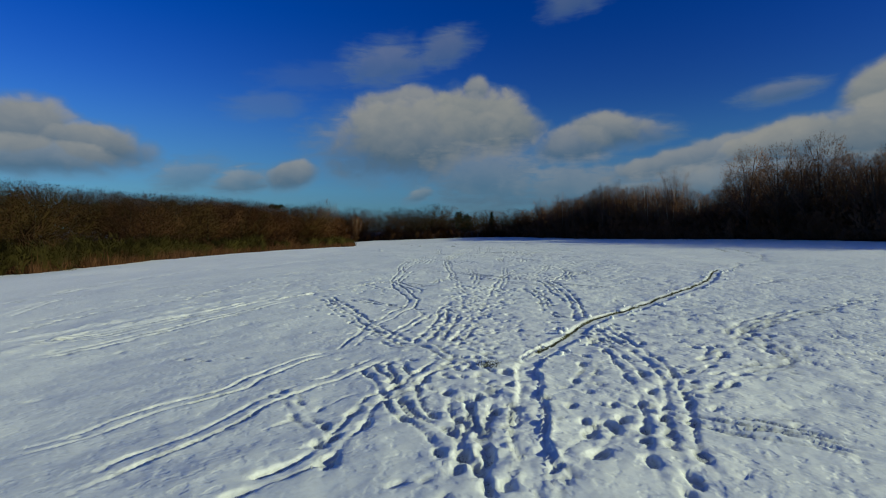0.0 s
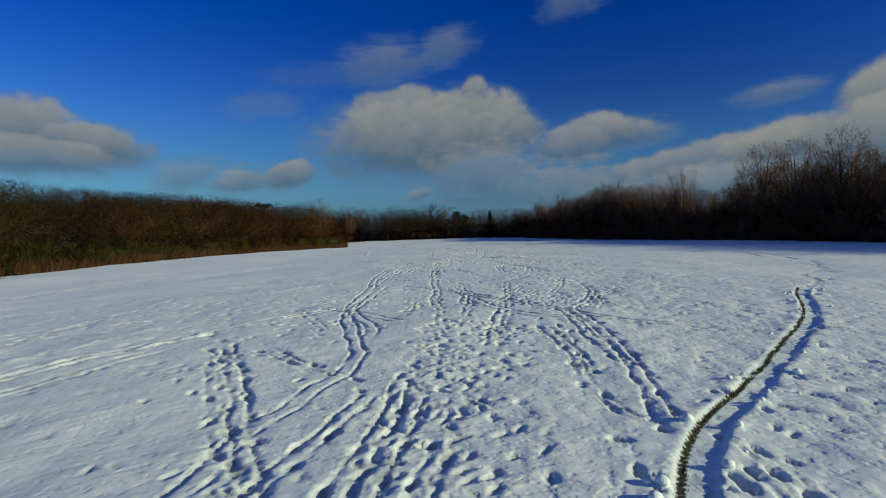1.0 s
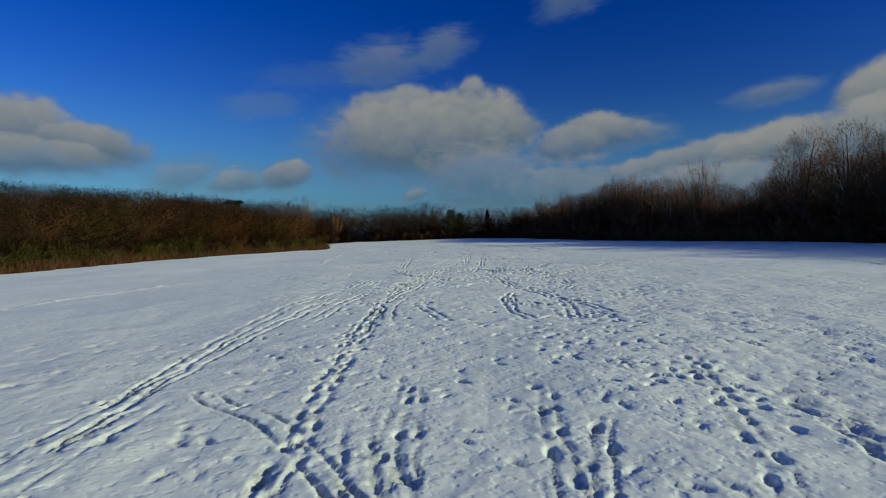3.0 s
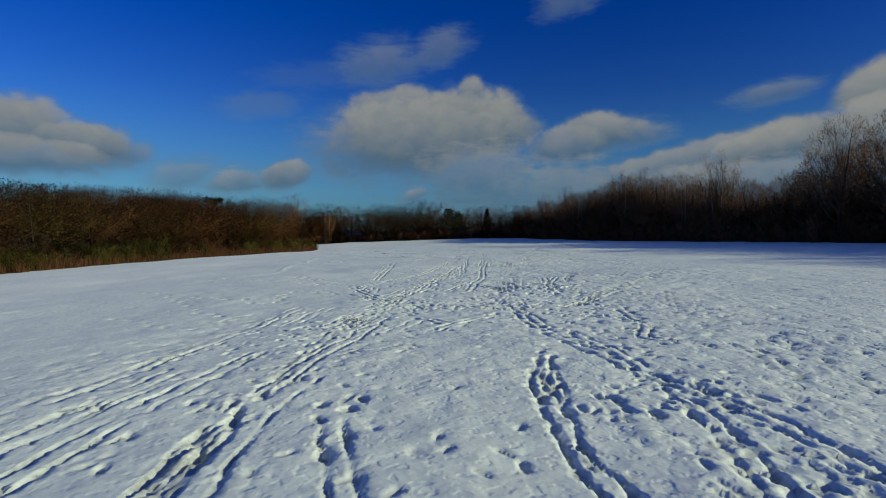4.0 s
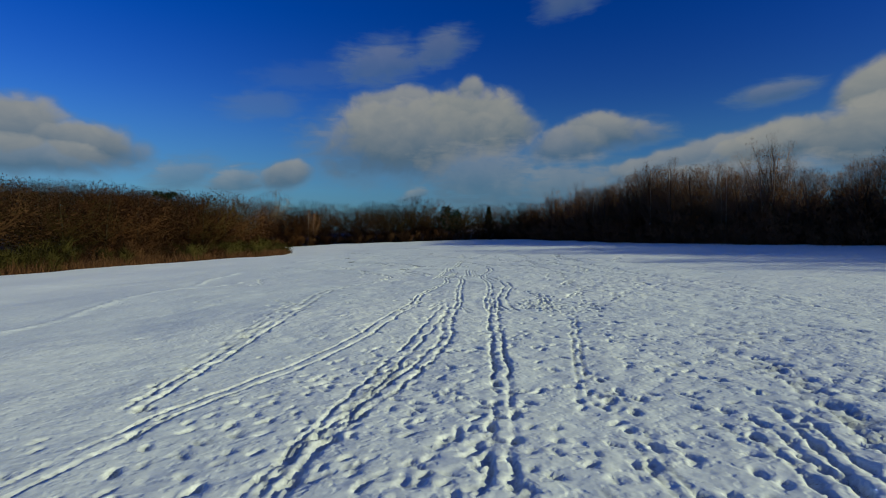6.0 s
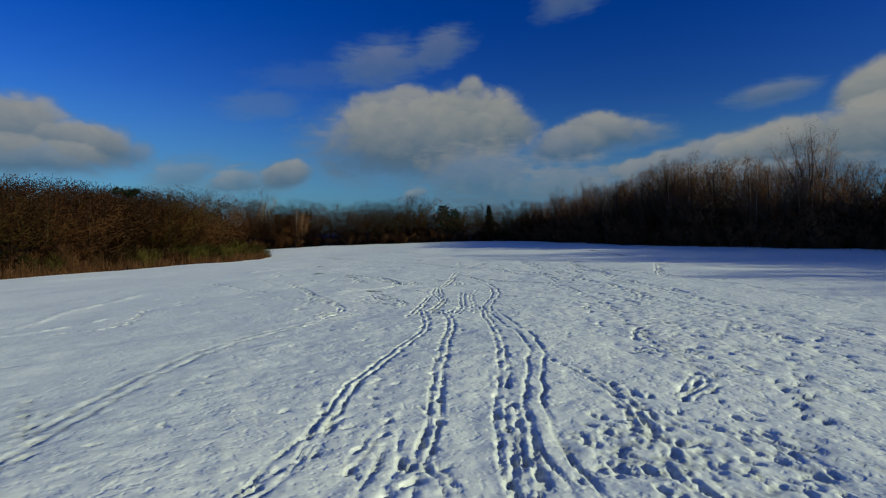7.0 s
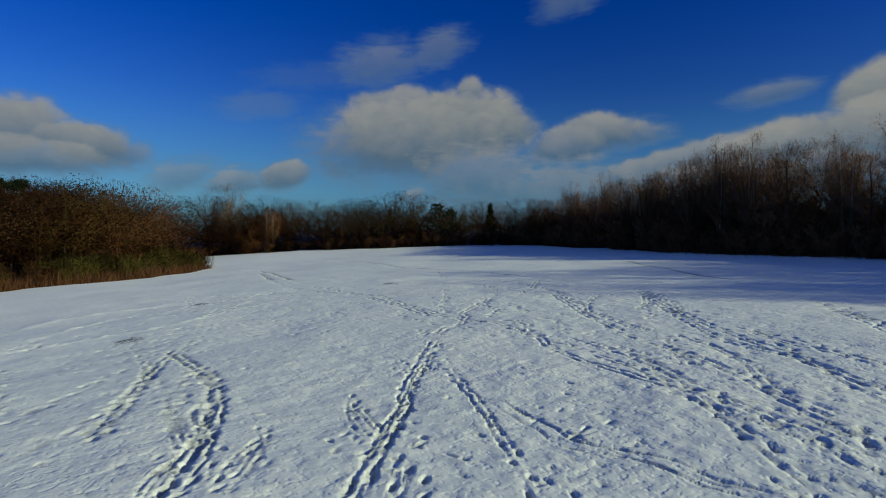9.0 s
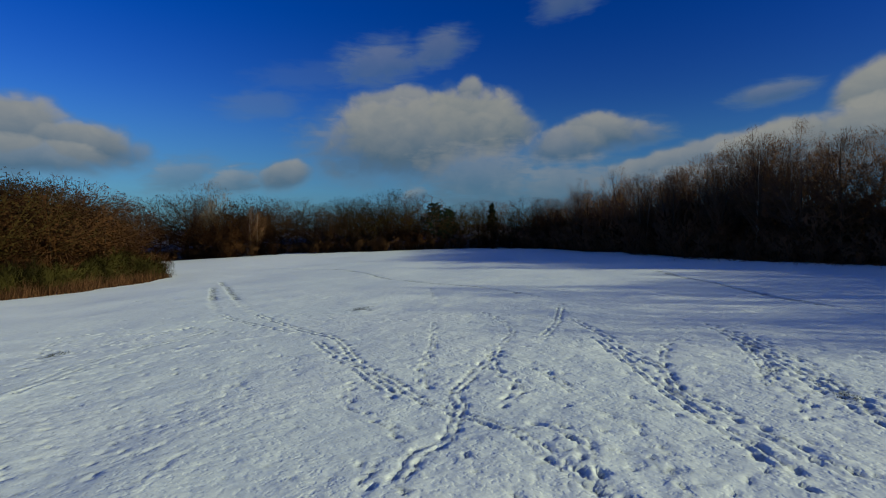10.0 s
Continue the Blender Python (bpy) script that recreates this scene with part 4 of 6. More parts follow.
    trample(15.6, 104.8, 1.3, 2.1, 60)
    footpath([(-0.7, 107.2), (-0.9, 108.2)], 0.54, 0.09, 0.06, 0.5, 1.0)
    footpath([(12.4, 102.1), (12.0, 100.8), (11.3, 99.8)], 0.54, 0.09, 0.06, 0.5, 1.0)
    footpath([(15.1, 104.1), (14.0, 102.7)], 0.54, 0.09, 0.06, 0.5, 1.0)
    trample(-0.7, 106.4, 3.6, 6.3, 170)
    trample(-6.8, 121.0, 7.4, 12.9, 150)
    trample(18.0, 111.2, 3.7, 5.0, 130)
    single([(2.0, 99.9), (2.3, 101.6), (3.3, 104.1)])
    single([(-6.1, 108.1), (-5.6, 111.3), (-5.9, 119.6)])
    footpath([(-6.2, 109.6), (-8.2, 113.8), (-7.3, 114.9)], 0.54, 0.09, 0.06, 0.5, 1.0)
    footpath([(-4.8, 113.3), (-4.2, 115.9), (-1.3, 114.0)], 0.54, 0.09, 0.06, 0.5, 1.0)
    footpath([(22.5, 90.1), (21.9, 87.5), (21.3, 84.9), (21.5, 82.4), (21.9, 81.1)], 0.5, 0.065, 0.056, 0.5, 0.85)
    footpath([(10.8, 76.2), (10.8, 73.4), (10.7, 70.4)], 0.5, 0.065, 0.056, 0.5, 0.85)
    footpath([(12.30, 111.47), (12.17, 100.20), (12.86, 94.75), (12.59, 89.66), (13.01, 87.27), (12.79, 84.70), (12.75, 82.83), (12.41, 81.43), (11.70, 79.72)], 0.5, 0.11, 0.075, 0.85, 1.1)
    footpath([(17.49, 113.45), (15.57, 101.30), (15.18, 94.42), (14.61, 89.43), (14.61, 87.11), (15.04, 85.27), (15.00, 83.84), (14.74, 82.42)], 0.5, 0.11, 0.075, 0.85, 1.1)
    footpath([(16.42, 99.46), (14.46, 91.68), (14.70, 88.18)], 0.54, 0.09, 0.06, 0.5, 1.0)
    footpath([(24.16, 108.69), (21.05, 100.34), (18.13, 94.01), (18.46, 92.96), (19.43, 91.08), (20.06, 88.85)], 0.5, 0.11, 0.075, 0.85, 1.1)
    pushed([(15.42, 86.54), (17.18, 87.17), (19.14, 87.73)])
    footpath([(12.79, 84.70), (13.21, 83.98), (12.73, 82.07), (12.45, 81.02), (12.46, 79.68)], 0.5, 0.065, 0.056, 0.5, 0.85)
    footpath([(9.38, 77.49), (9.32, 76.91)], 0.46, 0.08, 0.066, 0.85, 0.92)
    footpath([(10.91, 89.86), (11.57, 87.95), (12.11, 86.39), (13.19, 85.43)], 0.5, 0.065, 0.056, 0.5, 0.85)
    pushed([(5.46, 84.03), (6.56, 84.92), (8.79, 85.85), (9.44, 85.96)])
    footpath([(10.11, 79.97), (9.76, 79.16), (9.52, 78.59)], 0.5, 0.065, 0.056, 0.5, 0.85)
    footpath([(9.13, 78.01), (9.24, 77.83), (9.34, 77.65)], 0.5, 0.065, 0.056, 0.5, 0.85)
    footpath([(-3.27, 89.89), (-1.67, 86.21), (-0.60, 82.71), (0.13, 81.38), (0.75, 80.63), (1.09, 79.72), (1.22, 78.67), (0.96, 77.86), (0.81, 77.20)], 0.46, 0.08, 0.066, 0.85, 0.92)
    footpath([(-4.03, 92.05), (-4.66, 92.95), (-6.63, 95.12), (-5.57, 92.33), (-4.09, 89.43)], 0.5, 0.065, 0.056, 0.5, 0.85)
    footpath([(-10.22, 94.07), (-6.92, 89.89), (-5.05, 87.52), (-3.68, 86.47)], 0.5, 0.065, 0.056, 0.5, 0.85)
    footpath([(-4.07, 85.05), (-3.13, 83.47), (-2.28, 83.12), (-0.96, 82.51), (-0.36, 82.02)], 0.5, 0.065, 0.056, 0.5, 0.85)
    runners([(-0.59, 82.48), (-0.59, 81.08), (-0.39, 79.83)], 0.3, 0.05, 0.045)
    footpath([(-4.87, 94.75), (-3.31, 93.54), (-1.97, 91.70), (-0.63, 90.11)], 0.5, 0.065, 0.056, 0.5, 0.85)
    footpath([(-2.20, 91.73), (-1.79, 92.43), (-2.02, 96.22)], 0.5, 0.065, 0.056, 0.5, 0.85)
    footpath([(-1.87, 98.61), (-0.53, 93.92), (0.34, 91.32)], 0.5, 0.11, 0.075, 0.85, 1.1)
    footpath([(-0.95, 97.15), (0.87, 94.62), (2.04, 91.80), (2.66, 89.03), (2.29, 87.98), (1.90, 86.61)], 0.5, 0.11, 0.075, 0.85, 1.1)
    pushed([(1.90, 86.61), (1.03, 86.29), (0.33, 85.59), (-0.31, 84.62)])
    footpath([(1.73, 83.79), (2.17, 82.22), (2.74, 81.75), (3.19, 80.95), (3.24, 80.28), (3.11, 79.85), (2.56, 80.49), (1.88, 81.05), (1.48, 81.45)], 0.46, 0.08, 0.066, 0.85, 0.92)
    footpath([(3.84, 86.38), (4.13, 84.82), (3.51, 85.23), (2.73, 85.54)], 0.5, 0.065, 0.056, 0.5, 0.85)
    footpath([(5.58, 92.90), (5.07, 89.30), (4.64, 86.29), (4.69, 83.51)], 0.46, 0.08, 0.066, 0.85, 0.92)
    footpath([(4.24, 83.55), (4.14, 82.06), (4.06, 80.88), (3.91, 79.40), (3.83, 78.50), (3.77, 77.47), (3.69, 77.03)], 0.46, 0.08, 0.066, 0.85, 0.92)
    footpath([(4.63, 83.51), (4.79, 81.58), (4.64, 79.89), (4.42, 78.67), (4.27, 78.09), (4.57, 77.42), (4.80, 76.97)], 0.46, 0.08, 0.066, 0.85, 0.92)
    footpath([(-0.97, 80.01), (-0.68, 79.86), (-0.28, 79.20)], 0.5, 0.065, 0.056, 0.5, 0.85)
    footpath([(3.91, 82.07), (4.44, 81.22), (5.02, 81.17), (4.95, 80.16)], 0.5, 0.065, 0.056, 0.5, 0.85)
    footpath([(5.40, 79.06), (5.07, 78.23), (5.03, 77.25), (5.02, 76.96)], 0.46, 0.08, 0.066, 0.85, 0.92)
    trample(1.7, 81.8, 0.7, 0.5, 22)
    footpath([(16.28, 100.04), (16.06, 97.56), (16.36, 96.33), (16.56, 94.39)], 0.5, 0.11, 0.075, 0.85, 1.1)
    footpath([(22.93, 106.39), (22.17, 103.61), (21.57, 101.39), (20.73, 99.61)], 0.54, 0.09, 0.06, 0.5, 1.0)
    footpath([(9.34, 98.64), (9.92, 98.13), (10.49, 96.11), (10.91, 94.82), (11.06, 93.28), (11.69, 92.41), (12.23, 92.00), (12.32, 91.02), (12.49, 90.21), (12.53, 89.53)], 0.54, 0.09, 0.06, 0.5, 1.0)
    footpath([(10.98, 92.45), (11.35, 91.39), (11.61, 90.51), (11.72, 90.13), (11.83, 89.57), (11.86, 88.72)], 0.46, 0.08, 0.066, 0.85, 0.92)
    runners([(7.16, 92.72), (7.81, 91.30), (8.11, 90.45), (8.85, 89.94), (9.22, 89.60), (9.70, 88.91), (10.37, 88.32)], 0.3, 0.05, 0.045)
    footpath([(11.60, 97.12), (11.52, 95.69), (11.22, 94.24), (11.18, 93.27)], 0.54, 0.09, 0.06, 0.5, 1.0)
    footpath([(13.45, 99.22), (12.22, 95.31), (12.50, 95.29)], 0.54, 0.09, 0.06, 0.5, 1.0)
    footpath([(-1.55, 96.59), (-0.73, 94.73), (-0.40, 93.31), (-0.19, 92.17), (0.30, 90.95)], 0.46, 0.08, 0.066, 0.85, 0.92)
    footpath([(-1.73, 98.11), (-0.51, 96.48), (0.64, 95.14), (1.39, 93.58), (1.53, 92.39), (2.18, 91.09), (2.27, 90.32), (2.30, 89.30), (2.43, 88.61)], 0.5, 0.11, 0.075, 0.85, 1.1)
    footpath([(1.39, 93.58), (1.93, 91.69), (2.21, 90.57), (2.36, 89.68), (2.55, 88.78)], 0.46, 0.08, 0.066, 0.85, 0.92)
    footpath([(-0.21, 95.81), (0.63, 93.65), (1.25, 92.78)], 0.5, 0.065, 0.056, 0.5, 0.85)
    footpath([(0.22, 93.26), (1.13, 92.07), (1.81, 90.85), (2.14, 90.33)], 0.5, 0.065, 0.056, 0.5, 0.85)
    footpath([(2.97, 91.62), (3.32, 90.50), (3.35, 89.62), (3.16, 89.08)], 0.5, 0.065, 0.056, 0.5, 0.85)
    footpath([(2.77, 90.07), (3.01, 89.35), (2.85, 88.93), (2.70, 88.77)], 0.5, 0.065, 0.056, 0.5, 0.85)
    footpath([(4.35, 93.34), (4.52, 91.83), (4.89, 90.91), (5.20, 90.63)], 0.5, 0.065, 0.056, 0.5, 0.85)
    footpath([(6.01, 99.00), (5.65, 95.87), (5.40, 93.71), (5.42, 92.46), (5.25, 91.17), (5.16, 90.15), (5.06, 88.98), (4.92, 88.48)], 0.5, 0.11, 0.075, 0.85, 1.1)
    footpath([(5.43, 90.13), (5.63, 89.49), (5.47, 88.63)], 0.46, 0.08, 0.066, 0.85, 0.92)
    trample(5.6, 95.9, 0.9, 0.9, 26)
    trample(5.1, 90.6, 0.8, 0.6, 26)
    trample(-2.8, 98.2, 2.2, 2.4, 60)
    trample(-2.5, 105.3, 4.0, 6.0, 120)
    trample(-6.7, 101.8, 4.0, 5.0, 90)
    single([(-1.57, 91.36), (-1.70, 92.65), (-1.69, 93.86), (-1.86, 95.68)])
    single([(-0.36, 90.05), (-0.23, 91.12), (-0.31, 92.18)])
    footpath([(-11.90, 137.49), (-5.09, 121.41), (-1.14, 116.19), (0.98, 113.97)], 0.5, 0.11, 0.075, 0.85, 1.1)
    footpath([(2.20, 112.18), (4.08, 108.02), (5.75, 104.83)], 0.5, 0.11, 0.075, 0.85, 1.1)
    footpath([(27.13, 144.18), (26.34, 127.80), (25.96, 121.47), (25.44, 117.02)], 0.54, 0.09, 0.06, 0.5, 1.0)
    footpath([(14.26, 110.05), (12.98, 106.98), (12.61, 105.26)], 0.54, 0.09, 0.06, 0.5, 1.0)
    footpath([(11.27, 104.62), (11.49, 103.54), (11.53, 102.81)], 0.54, 0.09, 0.06, 0.5, 1.0)
    footpath([(17.03, 110.80), (16.32, 108.54), (15.50, 106.47), (14.67, 104.87)], 0.5, 0.11, 0.075, 0.85, 1.1)
    footpath([(17.42, 111.87), (17.14, 109.33), (16.77, 107.37)], 0.5, 0.11, 0.075, 0.85, 1.1)
    footpath([(7.07, 68.73), (7.32, 68.40), (7.19, 67.16), (7.17, 66.40), (7.08, 65.65), (7.16, 65.15)], 0.46, 0.08, 0.066, 0.85, 0.92)
    footpath([(7.44, 69.03), (7.42, 67.98), (7.41, 67.14), (7.29, 66.39)], 0.46, 0.08, 0.066, 0.85, 0.92)
    footpath([(6.71, 66.60), (6.74, 65.81), (6.92, 65.29)], 0.46, 0.08, 0.066, 0.85, 0.92)
    footpath([(9.32, 70.05), (9.14, 69.26), (8.72, 68.61), (8.04, 68.07)], 0.46, 0.08, 0.066, 0.85, 0.92)
    footpath([(12.73, 78.71), (12.56, 76.06), (12.07, 73.68)], 0.5, 0.065, 0.056, 0.5, 0.85)
    footpath([(13.35, 75.97), (12.61, 73.63), (12.61, 72.17)], 0.5, 0.065, 0.056, 0.5, 0.85)
    footpath([(12.53, 71.86), (12.29, 71.01), (12.23, 70.05)], 0.5, 0.065, 0.056, 0.5, 0.85)
    footpath([(8.64, 67.52), (8.56, 66.87), (8.68, 66.32), (8.54, 65.58), (8.53, 65.22)], 0.5, 0.065, 0.056, 0.5, 0.85)
    footpath([(12.77, 73.22), (11.18, 70.35), (10.25, 68.51), (9.39, 67.48)], 0.5, 0.065, 0.056, 0.5, 0.85)
    trample(6.8, 66.6, 0.8, 0.9, 40)
    trample(7.5, 66.2, 1.2, 1.4, 60)
    trample(11.8, 72.6, 2.5, 3.0, 70)
    footpath([(-6.80, 57.63), (-4.44, 56.20), (-2.25, 54.26), (-1.25, 53.46), (-0.58, 52.01)], 0.6, 0.08, 0.06, 0.0, 0.9)
    footpath([(-5.10, 59.80), (-3.67, 57.61), (-2.45, 56.35)], 0.6, 0.08, 0.06, 0.0, 0.9)
    footpath([(-3.03, 49.86), (-2.88, 50.81), (-2.69, 51.36), (-1.66, 51.05), (-0.98, 50.44)], 0.54, 0.09, 0.056, 0.4)
    footpath([(-0.27, 56.50), (-0.46, 60.40), (-0.25, 67.09)], 0.5, 0.115, 0.066, 0.82, 1.1)
    runners([(0.80, 49.26), (1.11, 50.09), (1.47, 51.79)], 0.3, 0.05, 0.045)
    footpath([(-0.74, 52.28), (-0.02, 50.52), (0.49, 49.28), (1.04, 48.15)], 0.5, 0.115, 0.066, 0.82, 1.1)
    footpath([(0.07, 49.58), (0.46, 48.80), (0.92, 47.98)], 0.5, 0.115, 0.066, 0.82, 1.1)
    trample(0.8, 48.8, 0.7, 0.8, 40)
    footpath([(14.85, 59.55), (11.92, 54.90), (9.57, 51.26), (8.87, 50.11), (8.01, 48.97), (7.07, 47.59), (6.69, 47.02), (6.18, 46.15)], 0.46, 0.08, 0.066, 0.85, 0.92)
    footpath([(8.89, 49.77), (8.02, 48.72), (7.19, 47.59), (6.67, 46.77), (6.39, 46.14)], 0.5, 0.115, 0.066, 0.82, 1.1)
    footpath([(9.25, 58.75), (8.11, 54.47), (7.90, 53.04)], 0.46, 0.08, 0.066, 0.85, 0.92)
    footpath([(8.09, 56.36), (7.12, 53.12), (6.76, 51.51), (6.57, 50.29), (6.60, 49.07)], 0.5, 0.115, 0.066, 0.82, 1.1)
    footpath([(15.14, 70.99), (14.74, 63.89), (13.43, 58.16)], 0.5, 0.065, 0.056, 0.5, 0.85)
    footpath([(5.19, 53.33), (5.20, 51.20), (5.30, 50.40)], 0.5, 0.115, 0.066, 0.82, 1.1)
    footpath([(4.11, 51.76), (4.67, 50.83), (4.88, 50.09), (4.61, 49.49)], 0.5, 0.115, 0.066, 0.82, 1.1)
    trample(4.5, 46.8, 1.1, 0.7, 110)
    trample(2.5, 46.7, 1.2, 0.5, 90)
    trample(5.9, 50.3, 1.3, 2.0, 60)
    trample(7.5, 50.6, 1.8, 2.4, 60)
    trample(8.0, 48.3, 1.2, 1.4, 50)
    trample(7.8, 55.4, 3.0, 4.0, 90)
    footpath([(-8.66, 52.32), (-6.80, 50.34), (-4.17, 46.51), (-3.02, 45.51)], 0.6, 0.08, 0.06, 0.0, 0.9)
    footpath([(-5.20, 50.00), (-3.34, 48.38), (-2.66, 48.25), (-2.71, 51.78)], 0.6, 0.08, 0.06, 0.0, 0.9)
    footpath([(-6.37, 46.04), (-4.39, 44.33), (-3.63, 43.65)], 0.6, 0.08, 0.06, 0.0, 0.9)
    footpath([(-2.32, 40.68), (-1.81, 40.78)], 0.54, 0.09, 0.056, 0.4)
    footpath([(4.44, 40.38), (4.00, 38.78), (3.90, 37.86), (3.90, 36.97)], 0.36, 0.11, 0.075, 0.9, 1.1)
    footpath([(10.05, 47.45), (9.22, 43.97), (9.08, 42.51)], 0.6, 0.08, 0.06, 0.0, 0.9)
    footpath([(9.08, 41.79), (8.77, 40.67), (8.66, 40.06)], 0.5, 0.115, 0.066, 0.82, 1.1)
    footpath([(7.97, 41.08), (7.84, 39.84), (7.43, 38.56)], 0.5, 0.115, 0.066, 0.82, 1.1)
    footpath([(6.15, 38.15), (6.37, 37.85), (6.44, 37.36)], 0.5, 0.115, 0.066, 0.82, 1.1)
    footpath([(4.72, 37.94), (4.62, 37.45), (4.59, 37.04)], 0.5, 0.115, 0.066, 0.82, 1.1)
    footpath([(4.88, 37.80), (4.86, 37.33), (4.92, 36.92)], 0.5, 0.115, 0.066, 0.82, 1.1)
    single([(4.53, 39.58), (4.61, 38.74)])
    footpath([(7.34, 43.52), (6.59, 41.59), (7.22, 41.15), (7.65, 40.59)], 0.5, 0.115, 0.066, 0.82, 1.1)
    trample(6.0, 43.1, 1.6, 2.6, 60)
    trample(5.5, 38.0, 1.0, 0.9, 50)
    trample(9.7, 50.3, 5.0, 7.0, 110)
    trample(0.7, 41.7, 1.6, 2.6, 60)
    footpath([(1.51, 37.20), (1.29, 37.64), (1.40, 38.01), (1.69, 37.39)], 0.36, 0.11, 0.075, 0.9, 1.1)
    runners([(2.80, 6.00), (3.42, 5.78), (3.79, 5.44), (4.22, 5.14)], 0.3, 0.05, 0.045)
    footpath([(11.99, 14.74), (7.88, 12.32), (6.18, 11.09), (5.48, 8.68), (4.57, 7.89), (3.34, 7.01)], 0.54, 0.09, 0.056, 0.4)
    footpath([(11.30, 19.62), (14.00, 20.29), (17.06, 21.02)], 0.54, 0.09, 0.056, 0.4)
    footpath([(-10.71, 13.14), (-10.32, 15.69), (-8.67, 18.43), (-8.35, 25.68)], 0.54, 0.09, 0.056, 0.4)
    runners([(-9.49, 11.64), (-7.71, 12.29), (-6.36, 15.96), (-4.41, 19.00)], 0.3, 0.05, 0.045)
    runners([(-12.78, 15.70), (-13.48, 20.51), (-9.85, 24.76), (-7.10, 30.62)], 0.3, 0.05, 0.045)
    footpath([(27.34, 56.14), (20.55, 35.09), (13.56, 25.38), (11.00, 22.08)], 0.54, 0.09, 0.056, 0.4)
    trample(8.8, 12.2, 4.0, 4.0, 110)
    trample(-5.7, 19.3, 4.0, 5.0, 100)
    trample(3.3, 27.1, 9.0, 12.0, 160)
    pushed([(-8.7, 10.7), (-8.2, 13.5), (-6.2, 16.5), (-3.8, 19.7)])
    pushed([(-9.8, 12.0), (-8.8, 14.0), (-7.6, 16.2), (-6.1, 19.4)])
    pushed([(-9.1, 57.5), (-8.2, 59.7), (-7.2, 63.4), (-8.0, 71.2), (-6.5, 79.0)])
    pushed([(-21.4, 72.9), (-17.8, 77.5), (-13.9, 81.3)])
    pushed([(-7.5, 98.9), (-6.0, 100.5), (-4.4, 103.3), (-3.1, 109.4), (0.3, 114.1)])
    pushed([(-7.9, 100.8), (-7.9, 105.4), (-6.3, 108.9), (-4.4, 115.2)])
    pushed([(-4.4, 83.3), (-3.6, 84.4)])
    pushed([(-10.3, 102.3), (-10.2, 106.8), (-8.2, 110.5)])
    trample(2.3, 18.5, 0.7, 0.5, 40)
    trample(7.5, 22.2, 1.6, 1.8, 60)
    trample(-5.5, 23.5, 1.8, 1.8, 40)
    footpath([(-0.09, 23.18), (-0.40, 23.79), (-0.32, 24.76), (-0.30, 25.15)], 0.6, 0.08, 0.06, 0.0, 0.9)
    single([(-1.39, 22.41), (-1.30, 23.26), (-1.32, 23.68)])
    pushed([(-5.65, 26.48), (-5.08, 28.63), (-4.09, 29.71)])
    pushed([(-3.33, 23.57), (-2.78, 24.18), (-2.25, 25.19), (-2.05, 25.46)])
    pushed([(-8.20, 29.68), (-6.86, 30.50), (-5.63, 31.50)])
    pushed([(-13.79, 36.68), (-12.33, 40.85), (-10.15, 47.59)])
    trample(3.5, 23.1, 1.1, 1.1, 70)
    trample(6.4, 29.0, 2.0, 2.6, 60)
    trample(4.3, 33.0, 2.5, 4.5, 60)
    footpath([(7.24, 26.76), (6.45, 25.33), (5.77, 24.29)], 0.5, 0.115, 0.066, 0.82, 1.1)
    footpath([(6.67, 26.59), (6.61, 25.32), (6.00, 24.28)], 0.54, 0.09, 0.056, 0.4)
    footpath([(5.20, 23.32), (5.23, 22.85), (5.36, 22.57)], 0.5, 0.115, 0.066, 0.82, 1.1)
    footpath([(5.72, 23.13), (5.61, 22.69), (5.60, 22.42)], 0.5, 0.115, 0.066, 0.82, 1.1)
    footpath([(-5.43, 56.97), (-3.76, 55.63), (-2.46, 54.87), (-1.63, 54.43), (-1.10, 53.59), (-0.71, 52.56), (-0.08, 51.59)], 0.6, 0.08, 0.06, 0.0, 0.9)
    footpath([(-5.14, 60.36), (-3.82, 58.12), (-2.70, 57.02)], 0.6, 0.08, 0.06, 0.0, 0.9)
    footpath([(-0.13, 57.31), (0.64, 55.16), (1.08, 53.69), (1.41, 53.11)], 0.6, 0.08, 0.06, 0.0, 0.9)
    footpath([(9.59, 59.23), (8.91, 56.94), (8.08, 54.48), (7.88, 53.62)], 0.46, 0.08, 0.066, 0.85, 0.92)
    footpath([(7.45, 56.47), (7.12, 54.56), (6.96, 53.23), (6.71, 52.25)], 0.5, 0.115, 0.066, 0.82, 1.1)
    footpath([(11.65, 57.36), (10.12, 55.18), (9.24, 53.68)], 0.5, 0.115, 0.066, 0.82, 1.1)
    footpath([(9.04, 54.41), (8.49, 53.41), (8.42, 52.85)], 0.5, 0.115, 0.066, 0.82, 1.1)
    footpath([(5.29, 53.07), (5.32, 52.13), (5.25, 51.11), (5.23, 50.59)], 0.5, 0.115, 0.066, 0.82, 1.1)
    footpath([(4.04, 51.83), (4.39, 51.31), (4.78, 50.99), (4.84, 50.61), (4.78, 50.07)], 0.36, 0.11, 0.075, 0.9, 1.1)
    single([(5.86, 54.67), (5.66, 53.05), (5.79, 52.54)])
    trample(6.6, 51.5, 1.1, 0.9, 60)
    trample(5.1, 50.4, 0.8, 0.4, 40)
    trample(6.5, 50.3, 1.0, 0.5, 60)
    trample(9.6, 54.4, 2.5, 3.0, 60)
    trample(12.6, 61.1, 6.0, 8.0, 170)
    footpath([(10.09, 74.68), (9.50, 73.53), (9.21, 72.74), (9.20, 72.25)], 0.36, 0.11, 0.075, 0.9, 1.1)
    footpath([(9.35, 78.27), (9.20, 76.83)], 0.6, 0.08, 0.06, 0.0, 0.9)
    trample(10.9, 74.3, 1.4, 1.6, 70)
